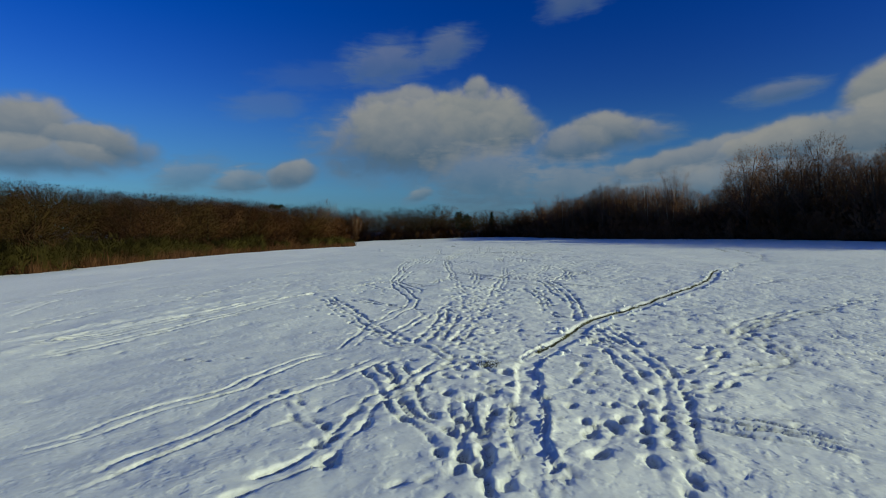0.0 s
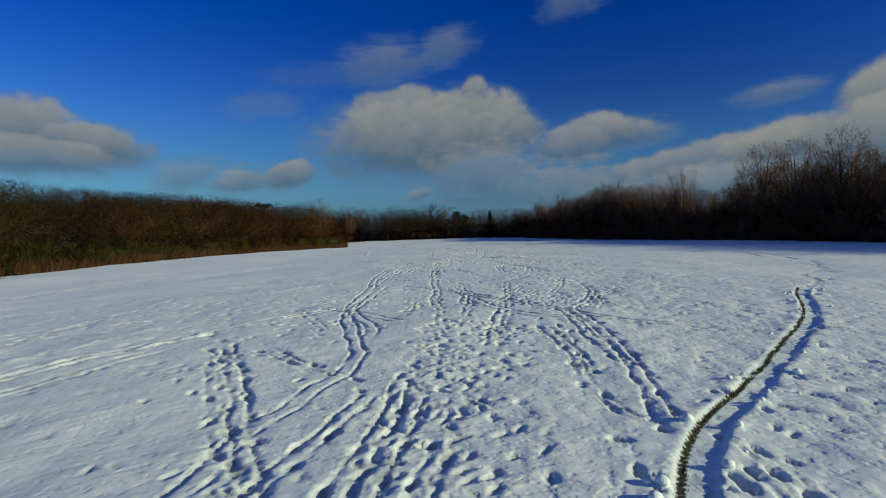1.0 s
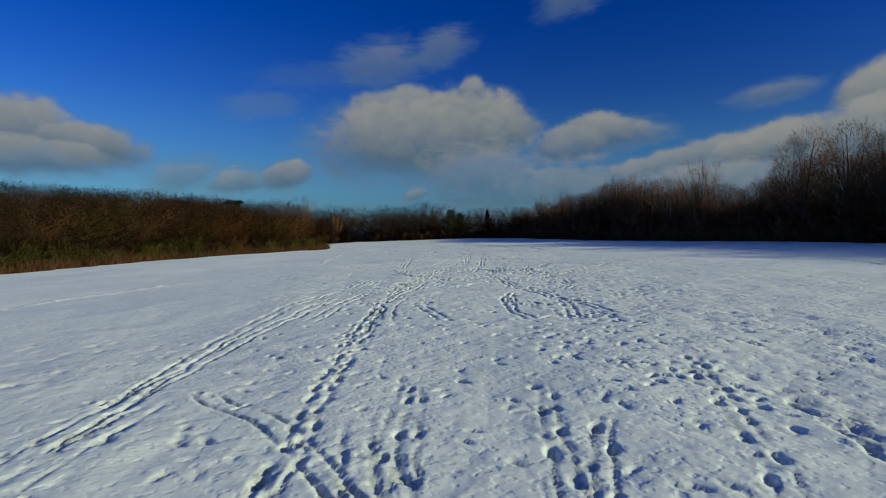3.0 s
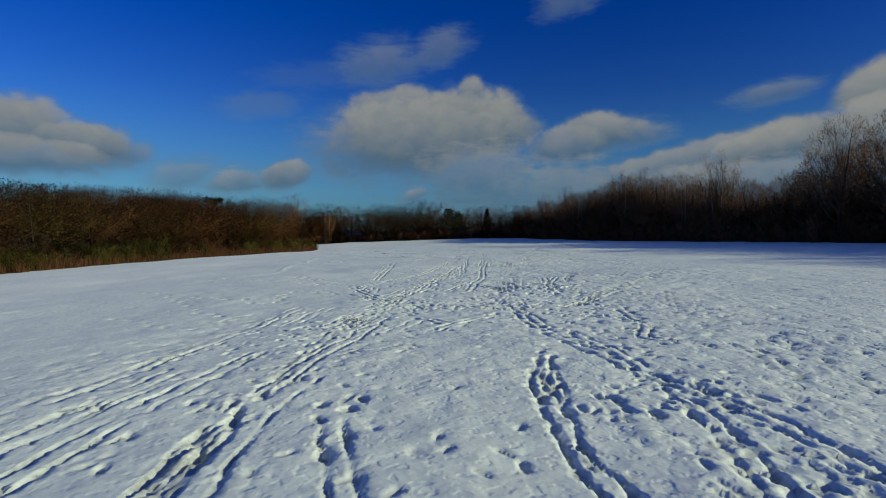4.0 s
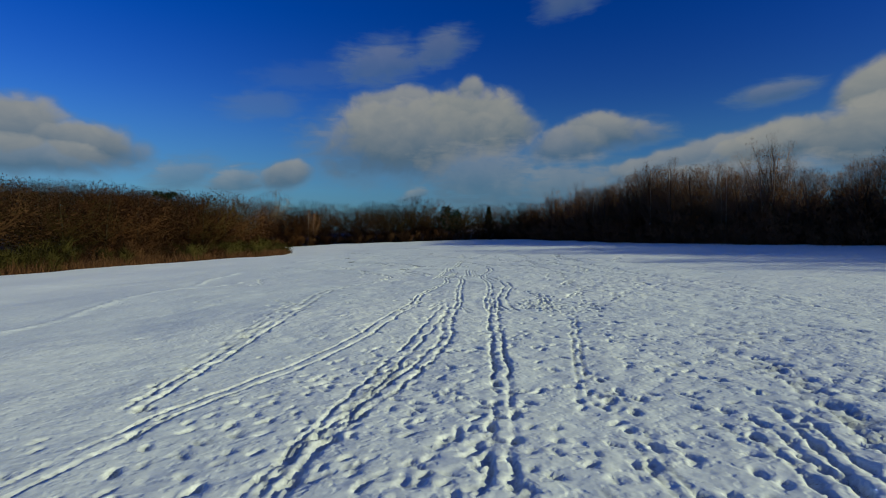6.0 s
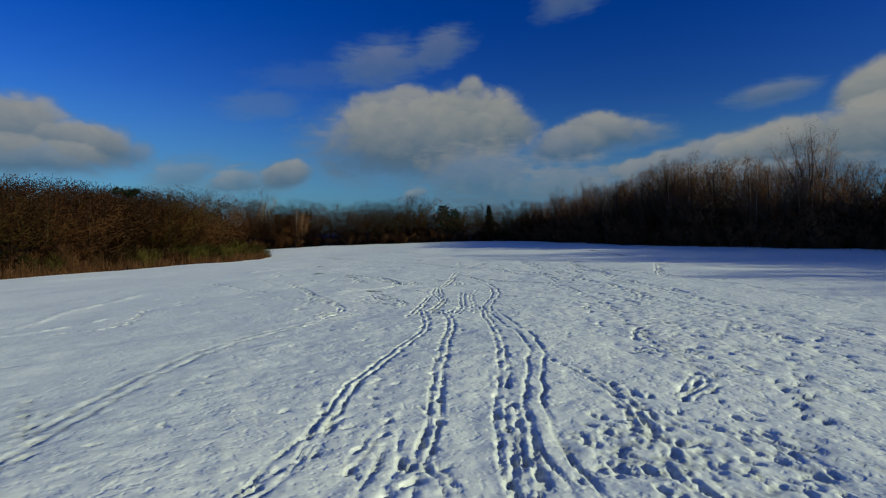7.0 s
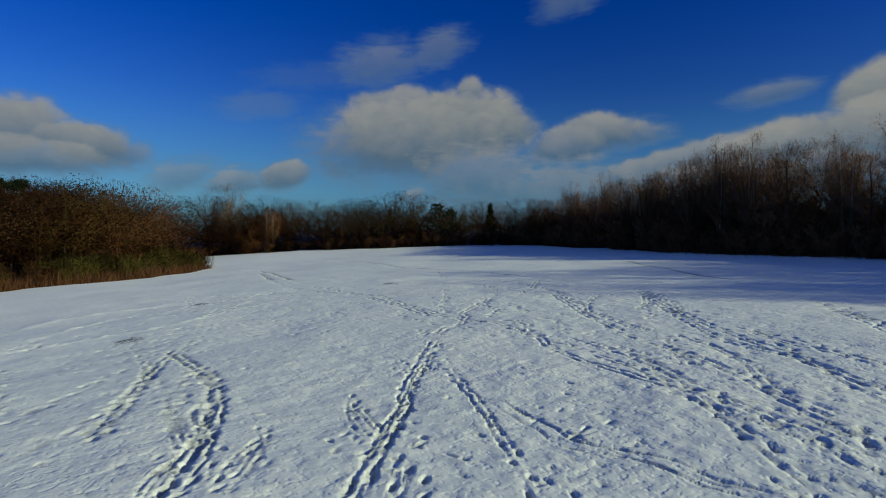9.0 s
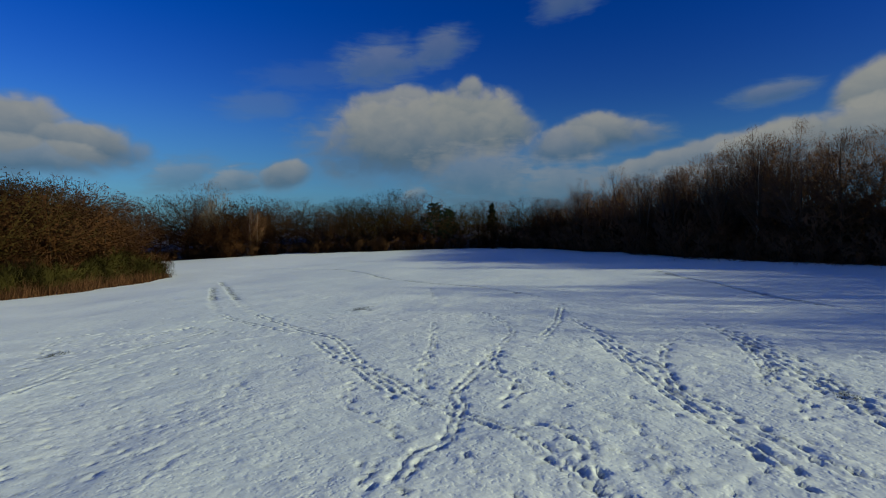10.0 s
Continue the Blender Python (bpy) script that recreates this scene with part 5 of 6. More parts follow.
    trample(11.6, 79.1, 3.0, 4.0, 80)
    trample(9.4, 71.4, 0.8, 0.5, 40)
    trample(-5.4, 109.5, 3.0, 4.0, 90)
    trample(-4.4, 117.5, 5.0, 6.0, 90)
    trample(14.1, 126.3, 3.5, 5.0, 70)
    trample(15.6, 104.6, 1.4, 1.4, 50)
    footpath([(12.77, 24.92), (13.94, 26.08), (14.71, 27.04), (15.76, 29.41), (17.83, 32.32), (21.12, 36.08), (25.56, 45.63), (28.24, 58.14)], 0.36, 0.06, 0.06, 0.9)
    pushed([(3.22, 11.51), (3.62, 12.26), (4.48, 13.48), (5.44, 14.58), (7.04, 16.10), (9.47, 19.09), (11.42, 22.65)])
    footpath([(3.61, 11.98), (3.61, 11.49), (3.66, 11.07)], 0.5, 0.115, 0.066, 0.82, 1.1)
    footpath([(2.57, 11.78), (2.53, 11.55)], 0.5, 0.115, 0.066, 0.82, 1.1)
    footpath([(2.37, 12.74), (2.56, 12.56), (2.80, 12.39)], 0.5, 0.115, 0.066, 0.82, 1.1)
    trough([(0.73, 4.30), (0.85, 5.19), (1.05, 6.50), (1.32, 8.33), (1.72, 9.36), (2.30, 10.25)])
    for _ in range(6500):
        y = rnd.uniform(4, 125)
        print_at(4.5 + 0.07 * y + rnd.gauss(0, 7.5), y, rnd.uniform(-1.2, 1.2), 0.1, 0.045, 0.04 * rnd.random() ** 1.6, 0.002)


for GX, GY, relief, bare, gap_now in rasters:
    rnd.seed(7)
    lay_tracks()
    gx, gy = np.meshgrid(GX, GY)
    relief *= 0.74 + 0.3 * lattice(gx, gy, 0.11, 51) + 0.3 * lattice(gx, gy, 0.3, 52)
    # crumbs kicked up round the tracks
    round_about = blurred(np.minimum(np.abs(relief), 0.06), max(1, round(0.2 / gap_now)))
    relief += np.minimum(round_about, 0.03) * (0.6 * lattice(gx, gy, 0.13, 53) + 0.5 * lattice(gx, gy, 0.07, 54) + 0.4 * lattice(gx, gy, 0.27, 55))
    rolled(ROLLED)


def looked_up(x, y, slot):
    """The tracks' depth (slot 2) or the bare grass and the tracks' painted darkening (slot 3) at places of the plan."""
    out = np.zeros(x.shape)
    for across, ahead, *layers, gap in reversed(rasters):
        ok = (x >= across[0] - 1e-6) & (x <= across[-1] + 1e-6) & (y >= ahead[0] - 1e-6) & (y <= ahead[-1] + 1e-6)
        u, v = (x[ok] - across[0]) / gap, (y[ok] - ahead[0]) / gap
        i, j = np.clip(u.astype(int), 0, len(across) - 2), np.clip(v.astype(int), 0, len(ahead) - 2)
        fu, fv, layer = u - i, v - j, layers[slot - 2]
        out[ok] = (layer[j, i] * (1 - fu) + layer[j, i + 1] * fu) * (1 - fv) + (layer[j + 1, i] * (1 - fu) + layer[j + 1, i + 1] * fu) * fv
    return out


def squares():
    """The ground's squares, halved where tracks lie and where one comes near: corner points in finest cells, and polygons."""
    nx, ny = EAST - WEST, NORTH - SOUTH
    rough = np.zeros((ny * 16, nx * 16), bool)
    for across, ahead, layer, thin, gap in rasters:
        j, i = np.nonzero((np.abs(layer) > 0.014) | (thin > 0.1))
        gx, gy = ((across[i] / ROOT - WEST) * 16 - 1e-4).astype(int), ((ahead[j] / ROOT - SOUTH) * 16 - 1e-4).astype(int)
        rough[np.clip(gy, 0, ny * 16 - 1), np.clip(gx, 0, nx * 16 - 1)] = True
    halved = []
    for level in range(DEPTH):
        n, size = 2**level, ROOT / 2**level
        x, y = np.meshgrid(WEST * ROOT + (np.arange(nx * n) + 0.5) * size, SOUTH * ROOT + (np.arange(ny * n) + 0.5) * size)
        side = np.abs(x - 0.0725 * np.clip(y - 6, 0, 92)) / 0.8
        near = np.maximum(np.maximum(4.4, side), (y - 91) * np.where(y > 98, 0.66, 1.0))
        k = 16 // n
        marked = rough.reshape(ny * n, k, nx * n, k).any((1, 3))
        halved.append((size > 0.024 * near) | (marked & (near < (999, 120, 46, 19, 5.6)[level])))
    for level in range(DEPTH - 1, 0, -1):
        m = halved[level]
        wide = m.copy()
        wide[1:] |= m[:-1]
        wide[:-1] |= m[1:]
        wide[:, 1:] |= m[:, :-1]
        wide[:, :-1] |= m[:, 1:]
        h, w = m.shape
        halved[level - 1] |= wide.reshape(h // 2, 2, w // 2, 2).any((1, 3))
    edge = np.zeros_like(halved[0])
    edge[1:-1, 1:-1] = True
    halved[0] &= edge
    corners, exist = {}, np.ones((ny, nx), bool)
    for level in range(DEPTH + 1):
        size = 2**(DEPTH - level)
        split = halved[level] & exist if level < DEPTH else np.zeros_like(exist)
        leaf = exist & ~split
        around = np.pad(split, 1)
        south, north, west, east = around[:-2, 1:-1], around[2:, 1:-1], around[1:-1, :-2], around[1:-1, 2:]
        j, i = np.nonzero(leaf)
        code = south[j, i] + 2 * east[j, i] + 4 * north[j, i] + 8 * west[j, i]
        for c in range(16):
            x, y = i[code == c] * size, j[code == c] * size
            if not len(x):
                continue
            half, ring = size // 2, []
            for bit, (px, py), (mx, my) in ((1, (0, 0), (half, 0)), (2, (size, 0), (size, half)), (4, (size, size), (half, size)), (8, (0, size), (0, half))):
                ring.append((x + px, y + py))
                if c & bit:
                    ring.append((x + mx, y + my))
            corners.setdefault(len(ring), []).append(np.array(ring).transpose(2, 0, 1))
        exist = np.repeat(np.repeat(split, 2, 0), 2, 1)
    return {n: np.concatenate(rings) for n, rings in corners.items()}


def snow_height(x, y, off):
    """The height of the ground with swells, lumps and tracks."""
    near = step(off, 25, 0) * step(np.abs(y - 90), 260, 140)
    swell = 0.10 * lattice(x, y, 6.5, 1) + 0.035 * lattice(x, y, 2.1, 2) + 0.016 * lattice(x, y, 0.7, 3)
    crisp = 0.4 + 0.75 * step(x + 4 * lattice(x, y, 9.0, 7), -6, 9)
    lumps = crisp * (0.012 * lattice(x, y, 0.31, 4) + 0.006 * lattice(x, y, 0.17, 5))
    return land(x, y, off) + near * (swell + lumps) + looked_up(x, y, 2)


def make_ground():
    groups = squares()
    polys = [(r[..., 0] * CELL + WEST * ROOT, r[..., 1] * CELL + SOUTH * ROOT) for r in groups.values()]
    # beyond the finely modelled part the sheet goes on to the horizon in ever larger squares
    lx = np.concatenate([WEST * ROOT - np.geomspace(1.5, 2600, 34)[::-1], np.arange(WEST, EAST + 1) * ROOT, EAST * ROOT + np.geomspace(1.5, 2600, 34)])
    ly = np.concatenate([SOUTH * ROOT - np.geomspace(1.5, 2600, 34)[::-1], np.arange(SOUTH, NORTH + 1) * ROOT, NORTH * ROOT + np.geomspace(1.5, 2600, 48)])
    i, j = np.meshgrid(np.arange(len(lx) - 1), np.arange(len(ly) - 1))
    out = ~((i >= 34) & (i < 34 + EAST - WEST) & (j >= 34) & (j < 34 + NORTH - SOUTH))
    i, j = i[out], j[out]
    polys.append((np.stack([lx[i], lx[i + 1], lx[i + 1], lx[i]], 1), np.stack([ly[j], ly[j], ly[j + 1], ly[j + 1]], 1)))
    allx, ally = np.concatenate([p[0].ravel() for p in polys]), np.concatenate([p[1].ravel() for p in polys])
    key = np.round(allx * 1000).astype(np.int64) * 20000003 + np.round(ally * 1000).astype(np.int64)
    _, first, back = np.unique(key, return_index=True, return_inverse=True)
    x, y = allx[first], ally[first]
    off = outside(x, y)
    z = snow_height(x, y, off)
    litter = step(off + 0.9 * lattice(x, y, 2.3, 6) + 0.5 * lattice(x, y, 0.8, 8), 0.0, 2.0)
    glade = step(off, 8, 10) * step(off, 17, 14) * step(x, -28, -34) * step(y, 55, 65) * step(y, 140, 130)
    litter *= 1 - glade
    at, faces = 0, []
    for px, _ in polys:
        faces.append(back[at:at + px.size].reshape(px.shape))
        at += px.size
    ground = part("ground", np.stack([x, y, z], 1), faces, SNOW, None)
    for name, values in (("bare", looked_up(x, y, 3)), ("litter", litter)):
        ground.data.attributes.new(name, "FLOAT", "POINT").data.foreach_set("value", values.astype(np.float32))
    ground.data.polygons.foreach_set("use_smooth", np.ones(len(ground.data.polygons), bool))
    return tagged(ground, "snow-covered field criss-crossed by footprints and sledge tracks", "ground", "", "structure")


def rounded(me, co, egg):
    """Turns a crown's twigs outwards and shades them as one rounded mass. egg: its middle's height, half height and radius."""
    middle, high, wide = egg
    out = (np.asarray(co) - (0, 0, middle)) / (wide, wide, high) / (wide, wide, high)
    out += np.random.default_rng(3).normal(0, 0.22, out.shape) * np.linalg.norm(out, axis=1).mean()
    out /= np.maximum(np.linalg.norm(out, axis=1, keepdims=True), 1e-6)
    me.polygons.foreach_set("use_smooth", np.ones(len(me.polygons), bool))
    me.normals_split_custom_set_from_vertices(out.tolist())


def outwards(co, polys, middle):
    """The same polygons, with each loose sliver's front side turned away from the crown's middle."""
    turned = []
    for p in polys:
        if len(p) and p.shape[1] == 3:
            a, b, c = (np.asarray(co)[p[:, k]] for k in range(3))
            inward = (np.cross(b - a, c - a) * ((a + b + c) / 3 - (0, 0, middle))).sum(1) < 0
            p = np.where(inward[:, None], p[:, ::-1], p)
        turned.append(p)
    return turned


def part(name, co, polys, mat, parent, label="", kind="", egg=None):
    if egg:
        polys = outwards(co, polys, egg[0])
    me = bpy.data.meshes.new(name)
    me.vertices.add(len(co))
    me.vertices.foreach_set("co", np.asarray(co, np.float32).ravel())
    loops = np.concatenate([p.ravel() for p in polys]).astype(np.int32)
    sizes = np.concatenate([np.full(len(p), p.shape[1]) for p in polys])
    me.loops.add(len(loops))
    me.loops.foreach_set("vertex_index", loops)
    me.polygons.add(len(sizes))
    me.polygons.foreach_set("loop_start", np.concatenate([[0], np.cumsum(sizes)[:-1]]).astype(np.int32))
    me.update(calc_edges=True)
    if egg:
        rounded(me, co, egg)
    me.materials.append(mat)
    ob = new(name, me)
    ob.parent = parent
    return tagged(ob, label, "", "", kind)


make_ground()


# ---- trees ----
def tubes(a, b, ra, rb, sides):
    """Tapered prisms from the points a to b."""
    a, b = np.asarray(a, float), np.asarray(b, float)
    ra, rb = np.broadcast_to(ra, len(a)), np.broadcast_to(rb, len(a))
    axis = b - a
    axis = axis / np.maximum(np.linalg.norm(axis, axis=1, keepdims=True), 1e-6)
    ref = np.where(np.abs(axis[:, 2:]) > 0.9, [[1.0, 0, 0]], [[0, 0, 1.0]])
    u = np.cross(axis, ref)
    u /= np.linalg.norm(u, axis=1, keepdims=True)
    v = np.cross(axis, u)
    turn = np.arange(sides) * 2 * np.pi / sides
    ring = np.cos(turn)[None, :, None] * u[:, None] + np.sin(turn)[None, :, None] * v[:, None]
    co = np.concatenate([a[:, None] + ring * ra[:, None, None], b[:, None] + ring * rb[:, None, None]], 1)
    k, s = np.arange(len(a))[:, None] * 2 * sides, np.arange(sides)
    n = (s + 1) % sides
    faces = np.stack(np.broadcast_arrays(k + s, k + n, k + n + sides, k + s + sides), -1).reshape(-1, 4)
    return co.reshape(-1, 3), faces


def twig_blades(rng, a, b, r):
    """Very fine twigs, each a sliver that ends in a point and is turned at random."""
    axis = (b - a) / np.maximum(np.linalg.norm(b - a, axis=1, keepdims=True), 1e-6)
    side = np.cross(axis, rng.normal(0, 1, a.shape))
    side *= r / np.maximum(np.linalg.norm(side, axis=1, keepdims=True), 1e-6)
    co = np.stack([a - side, a + side, b], 1).reshape(-1, 3)
    return co, np.arange(len(co)).reshape(-1, 3)


def join(*pieces):
    """One mesh's points and polygons from several of the above."""
    base, co, polys = 0, [], []
    for c, f in pieces:
        co.append(c)
        polys.append(f + base)
        base += len(c)
    return np.concatenate(co), polys


def bent(rng, start, way, length, pieces, wander, lift=0.0):
    """A wandering line: its points."""
    pts, way = [np.array(start, float)], np.array(way, float)
    for _ in range(pieces):
        way = way + rng.normal(0, wander, 3) + (0, 0, lift)
        way = way / np.linalg.norm(way)
        pts.append(pts[-1] + way * length / pieces)
    return np.array(pts)


def held(p, middle, high, wide):
    """Draws points that reach out of the crown's egg back to its skin."""
    q = (p - (0, 0, middle)) / (wide, wide, high)
    far = np.linalg.norm(q, axis=-1, keepdims=True)
    return np.where(far > 1, q * (1 + 0.06 * (far - 1)) / np.maximum(far, 1e-6), q) * (wide, wide, high) + (0, 0, middle)


def limbs_of(rng, tall, low, wide, count, forks, shell=0.94):
    """Trunk, limbs, branches and twig lines of a bare tree whose crown fills an egg from the height low to tall, wide metres in radius."""
    trunk = bent(rng, (0, 0, -0.4), (0, 0, 1), tall * 0.86 + 0.4, 7, 0.04, 0.06)
    thick, n = tall * 0.0125, 8
    wood, fine, sprays = [], [], []
    for k in range(n - 1):
        wood.append((trunk[k], trunk[k + 1], thick * (1 - 0.88 * k / (n - 1)), thick * (1 - 0.88 * (k + 1) / (n - 1))))
    middle, high = (low + tall) / 2, (tall - low) / 2
    for m in range(count):
        up = -0.75 + 1.75 * (m + rng.random()) / count
        az = m * 2.4 + rng.uniform(-0.4, 0.4)
        flat = math.sqrt(max(0.0, 1 - min(1.0, up) ** 2)) + 0.12
        swell = rng.uniform(0.82, 1.06) * shell
        tip = np.array([wide * swell * flat * math.cos(az), wide * swell * flat * math.sin(az), middle + high * min(1.0, up) * swell])
        f = np.clip((tip[2] * rng.uniform(0.4, 0.62)) / (tall * 0.9), 0.1, 0.93) * (n - 1)
        k = min(int(f), n - 2)
        start = trunk[k] + (trunk[k + 1] - trunk[k]) * (f - k)
        bow = start + (tip - start) * 0.45 + np.array([0, 0, -0.1 * np.linalg.norm(tip - start)]) + rng.normal(0, 0.25, 3)
        t = np.linspace(0, 1, 4)[:, None]
        limb = start * (1 - t) ** 2 + 2 * bow * t * (1 - t) + tip * t**2
        limb[1:3] += rng.normal(0, 0.12, (2, 3))
        r0 = max(0.03, thick * 0.5 * (1 - 0.6 * f / (n - 1)))
        for q in range(3):
            wood.append((limb[q], limb[q + 1], r0 * (1 - 0.28 * q), r0 * (1 - 0.28 * (q + 1))))
        long = np.linalg.norm(tip - start)
        for b in range(forks):
            t = 0.2 + 0.8 * (b + rng.random()) / forks
            q = min(int(t * 3), 2)
            at = limb[q] + (limb[q + 1] - limb[q]) * (t * 3 - q)
            out = at - np.array([0, 0, middle - 0.3 * high])
            side = out / max(np.linalg.norm(out), 0.1) * 0.7 + rng.normal(0, 0.75, 3) + (0, 0, 0.2)
            br = bent(rng, at, side / np.linalg.norm(side), long * rng.uniform(0.10, 0.22) + 0.3, 2, 0.2, 0.06)
            for short in (1.0, 0.7, 0.45, 0.25):
                end = ((br[2] - at) * short + at - (0, 0, middle)) / (wide, wide, high)
                if end @ end < 0.9:
                    break
            br = at + (br - at) * short
            fine.append((br[0], br[2], 0.024, 0.012))
            sprays.append((br, at))
    return wood, fine, sprays, trunk


def crown_skin(rng, count, middle, high, wide, length, radius):
    """Fine outermost twigs that end all round in a domed, lumpy skin."""
    way = rng.normal(0, 1, (count, 3))
    way /= np.linalg.norm(way, axis=1, keepdims=True)
    way = way[way[:, 2] > -0.55]
    waves = rng.normal(0, 3.2, (5, 3))
    swell = 0.93 + 0.05 * np.sin(way @ waves.T + rng.uniform(0, 6.28, 5)).sum(1) / 2.2
    a = way * (wide, wide, high) * (swell * rng.uniform(0.7, 0.97, len(way)))[:, None] + (0, 0, middle)
    out = way * 0.75 + rng.normal(0, 0.42, way.shape) + (0, 0, 0.4)
    out /= np.linalg.norm(out, axis=1, keepdims=True)
    return twig_blades(rng, a, a + out * length * rng.uniform(0.5, 1.2, (len(a), 1)), radius)


def twig_spray(rng, lines, each, length, radius, droop=0.0, wild=0.95, lift=0.25, spread=0.16, egg=None):
    a, b = [], []
    for br, _ in lines:
        t = rng.random(each) ** 0.7
        k = np.minimum((t * 2).astype(int), 1)
        start = br[k] + (br[k + 1] - br[k]) * (t * 2 - k)[:, None] + rng.uniform(-1.6, 1.6, (each, 3)) * spread
        way = (br[-1] - br[0]) / max(np.linalg.norm(br[-1] - br[0]), 1e-6) + rng.normal(0, wild, (each, 3)) + (0, 0, lift - droop)
        way /= np.linalg.norm(way, axis=1, keepdims=True)
        a.append(start if egg is None else held(start, *egg))
        b.append(a[-1] + way * length * rng.uniform(0.5, 1.3, (each, 1)))
    return twig_blades(rng, np.concatenate(a), np.concatenate(b), radius)


def lines_to_tubes(lines, sides):
    a, b, ra, rb = (np.array(v) for v in zip(*lines))
    return tubes(a, b, ra, rb, sides)


def bare_tree(name, seed, tall, low, wide, count, bark, twig, each=20, length=1.0, radius=0.03, droop=0.0, stems=1, forks=20, lift=0.25, spread=0.3, wild=0.95, skin=0, skin_length=0.7):
    rng = np.random.default_rng(seed)
    root = new(name)
    woods, stems_only, fines, sprays = [], [], [], []
    for s in range(stems):
        wood, fine, lines, _ = limbs_of(rng, tall * (1 - 0.1 * s), low, wide / (1 + 0.3 * (stems - 1)), max(8, count // stems), forks)
        if stems > 1:
            lean, az = rng.uniform(0.05, 0.14), s * 6.28 / stems + rng.uniform(-0.5, 0.5)
            sx, sy = lean * math.cos(az), lean * math.sin(az)
            move = lambda p: np.stack([p[..., 0] + sx * p[..., 2] + 0.35 * math.cos(az), p[..., 1] + sy * p[..., 2] + 0.35 * math.sin(az), p[..., 2]], -1)  # noqa: E731
            wood = [(move(p), move(q), r, r2) for p, q, r, r2 in wood]
            fine = [(move(p), move(q), r, r2) for p, q, r, r2 in fine]
            lines = [(move(br), at) for br, at in lines]
        stems_only += wood[:7]
        woods += wood[7:]
        fines += fine
        sprays += lines
    co, polys = join(lines_to_tubes(stems_only, 6))
    part("trunk", co, polys, bark, root)
    a, b = np.array([f[0] for f in fines]), np.array([f[1] for f in fines])
    co, polys = join(lines_to_tubes(woods, 4), twig_blades(rng, a, b, 0.02), twig_spray(rng, sprays, each, length, radius, droop, wild, lift, spread, ((low + tall) / 2, 0.985 * (tall - low) / 2, 0.985 * wide) if stems == 1 else None))
    if skin:
        more, faces = crown_skin(rng, skin, (low + tall) / 2, (tall - low) / 2, wide, skin_length, 0.023)
        co, polys = np.concatenate([co, more]), polys + [faces + len(co)]
    part("crown", co, polys, twig, root, "", "stuff", ((low + 0.7 * tall) / 2, 0.6 * tall, wide))
    return root


def shrub(name, seed, tall, wide, stems, twig, each=7, radius=0.016):
    rng = np.random.default_rng(seed)
    root = new(name)
    wood, lines = [], []
    for s in range(stems):
        az, out = rng.uniform(0, 6.28), math.sqrt(rng.random())
        start = (0.45 * wide * out * math.cos(az), 0.45 * wide * out * math.sin(az), -0.25)
        way = (0.5 * out * math.cos(az), 0.5 * out * math.sin(az), 1)
        st = bent(rng, start, way, tall * rng.uniform(0.6, 1.0) * (1 - 0.3 * out * out), 4, 0.12, 0.05)
        for q in range(4):
            wood.append((st[q], st[q + 1], 0.035 - 0.006 * q, 0.029 - 0.006 * q))
        for q in range(1, 5):
            for _ in range(2):
                side = rng.normal(0, 0.65, 3) + (0, 0, 0.7)
                br = bent(rng, st[q] - (st[q] - st[q - 1]) * rng.random(), side / np.linalg.norm(side), rng.uniform(0.4, 0.9) * wide * 0.3, 2, 0.2)
                lines.append((br, st[q]))
    co, polys = join(lines_to_tubes(wood, 3))
    part("stem_clump", co, polys, DARK_BARK, root, "", "stuff")
    co, polys = join(twig_spray(rng, lines, each, 0.14 * wide + 0.08, radius, 0.0, 0.6, 0.45))
    part("crown", co, polys, twig, root, "", "stuff", (0.25 * tall, 0.7 * tall, 0.55 * wide))
    return root


place_rng = random.Random(21)


def stand(kinds, x, y, top, turn=None, squash=1.0):
    """Sets a copy of one of the built trees on the ground so that it ends at the height top."""
    root, tall = kinds[place_rng.randrange(len(kinds))]
    z = float(land(x, y))
    s = max(0.25, (top - z) / tall)
    ob = copy_thing(root, pose(x, y, z - 0.05, 0, 0, place_rng.uniform(0, 360) if turn is None else turn))
    ob.scale = (s * squash, s * squash, s)
    return ob


def model(root, tall, label, category, group):
    tagged(root, label, category, group)
    return root, tall


EAST_TREES, WEST_TREES, NORTH_TREES = "trees of the east wood", "trees of the west wood", "trees of the north wood"
ASH = [model(bare_tree("bare_ash_tree", 11 + k, 14, 3.0, 3.9, 26, BARK, TWIGS, 8, 0.5, 0.016, 0.0, 1, 20, 0.7, 0.3, 0.6, 1900, 0.55), 13.6,
             "tall leafless ash tree with grey-brown upswept branches at the field edge", "tree", EAST_TREES) for k in range(3)]
UPRIGHT = [model(bare_tree("bare_alder_tree", 31 + k, 14, 3.5, 2.7, 24, BARK, TWIGS, 9, 0.55, 0.016, 0.0, 1 + k, 20, 0.8, 0.3, 0.55, 1300, 0.55), 13.5,
                 "slender leafless alder with upright grey stems in the wood", "tree", EAST_TREES) for k in range(3)]
OAK = [model(bare_tree("bare_oak_tree", 51 + k, 10, 1.6, 5.4, 27, DARK_BARK, (RED_TWIGS, DARK_TWIGS, BROWN_OLIVE)[k], 5, 0.17, 0.062, 0.0, 1, 23, 0.3, 0.4, 0.95, 1500, 0.35), 9.8,
             ("broad leafless oak with a russet-brown rounded crown", "broad leafless oak with a dark brown rounded crown",
              "broad leafless maple with an olive-brown rounded crown")[k], "tree", WEST_TREES) for k in range(3)]
FAR_OAK = [model(copy_thing(root, Matrix()), tall, root["label"].replace("leafless ", "bare ") + " far off", "tree", NORTH_TREES) for root, tall in OAK]
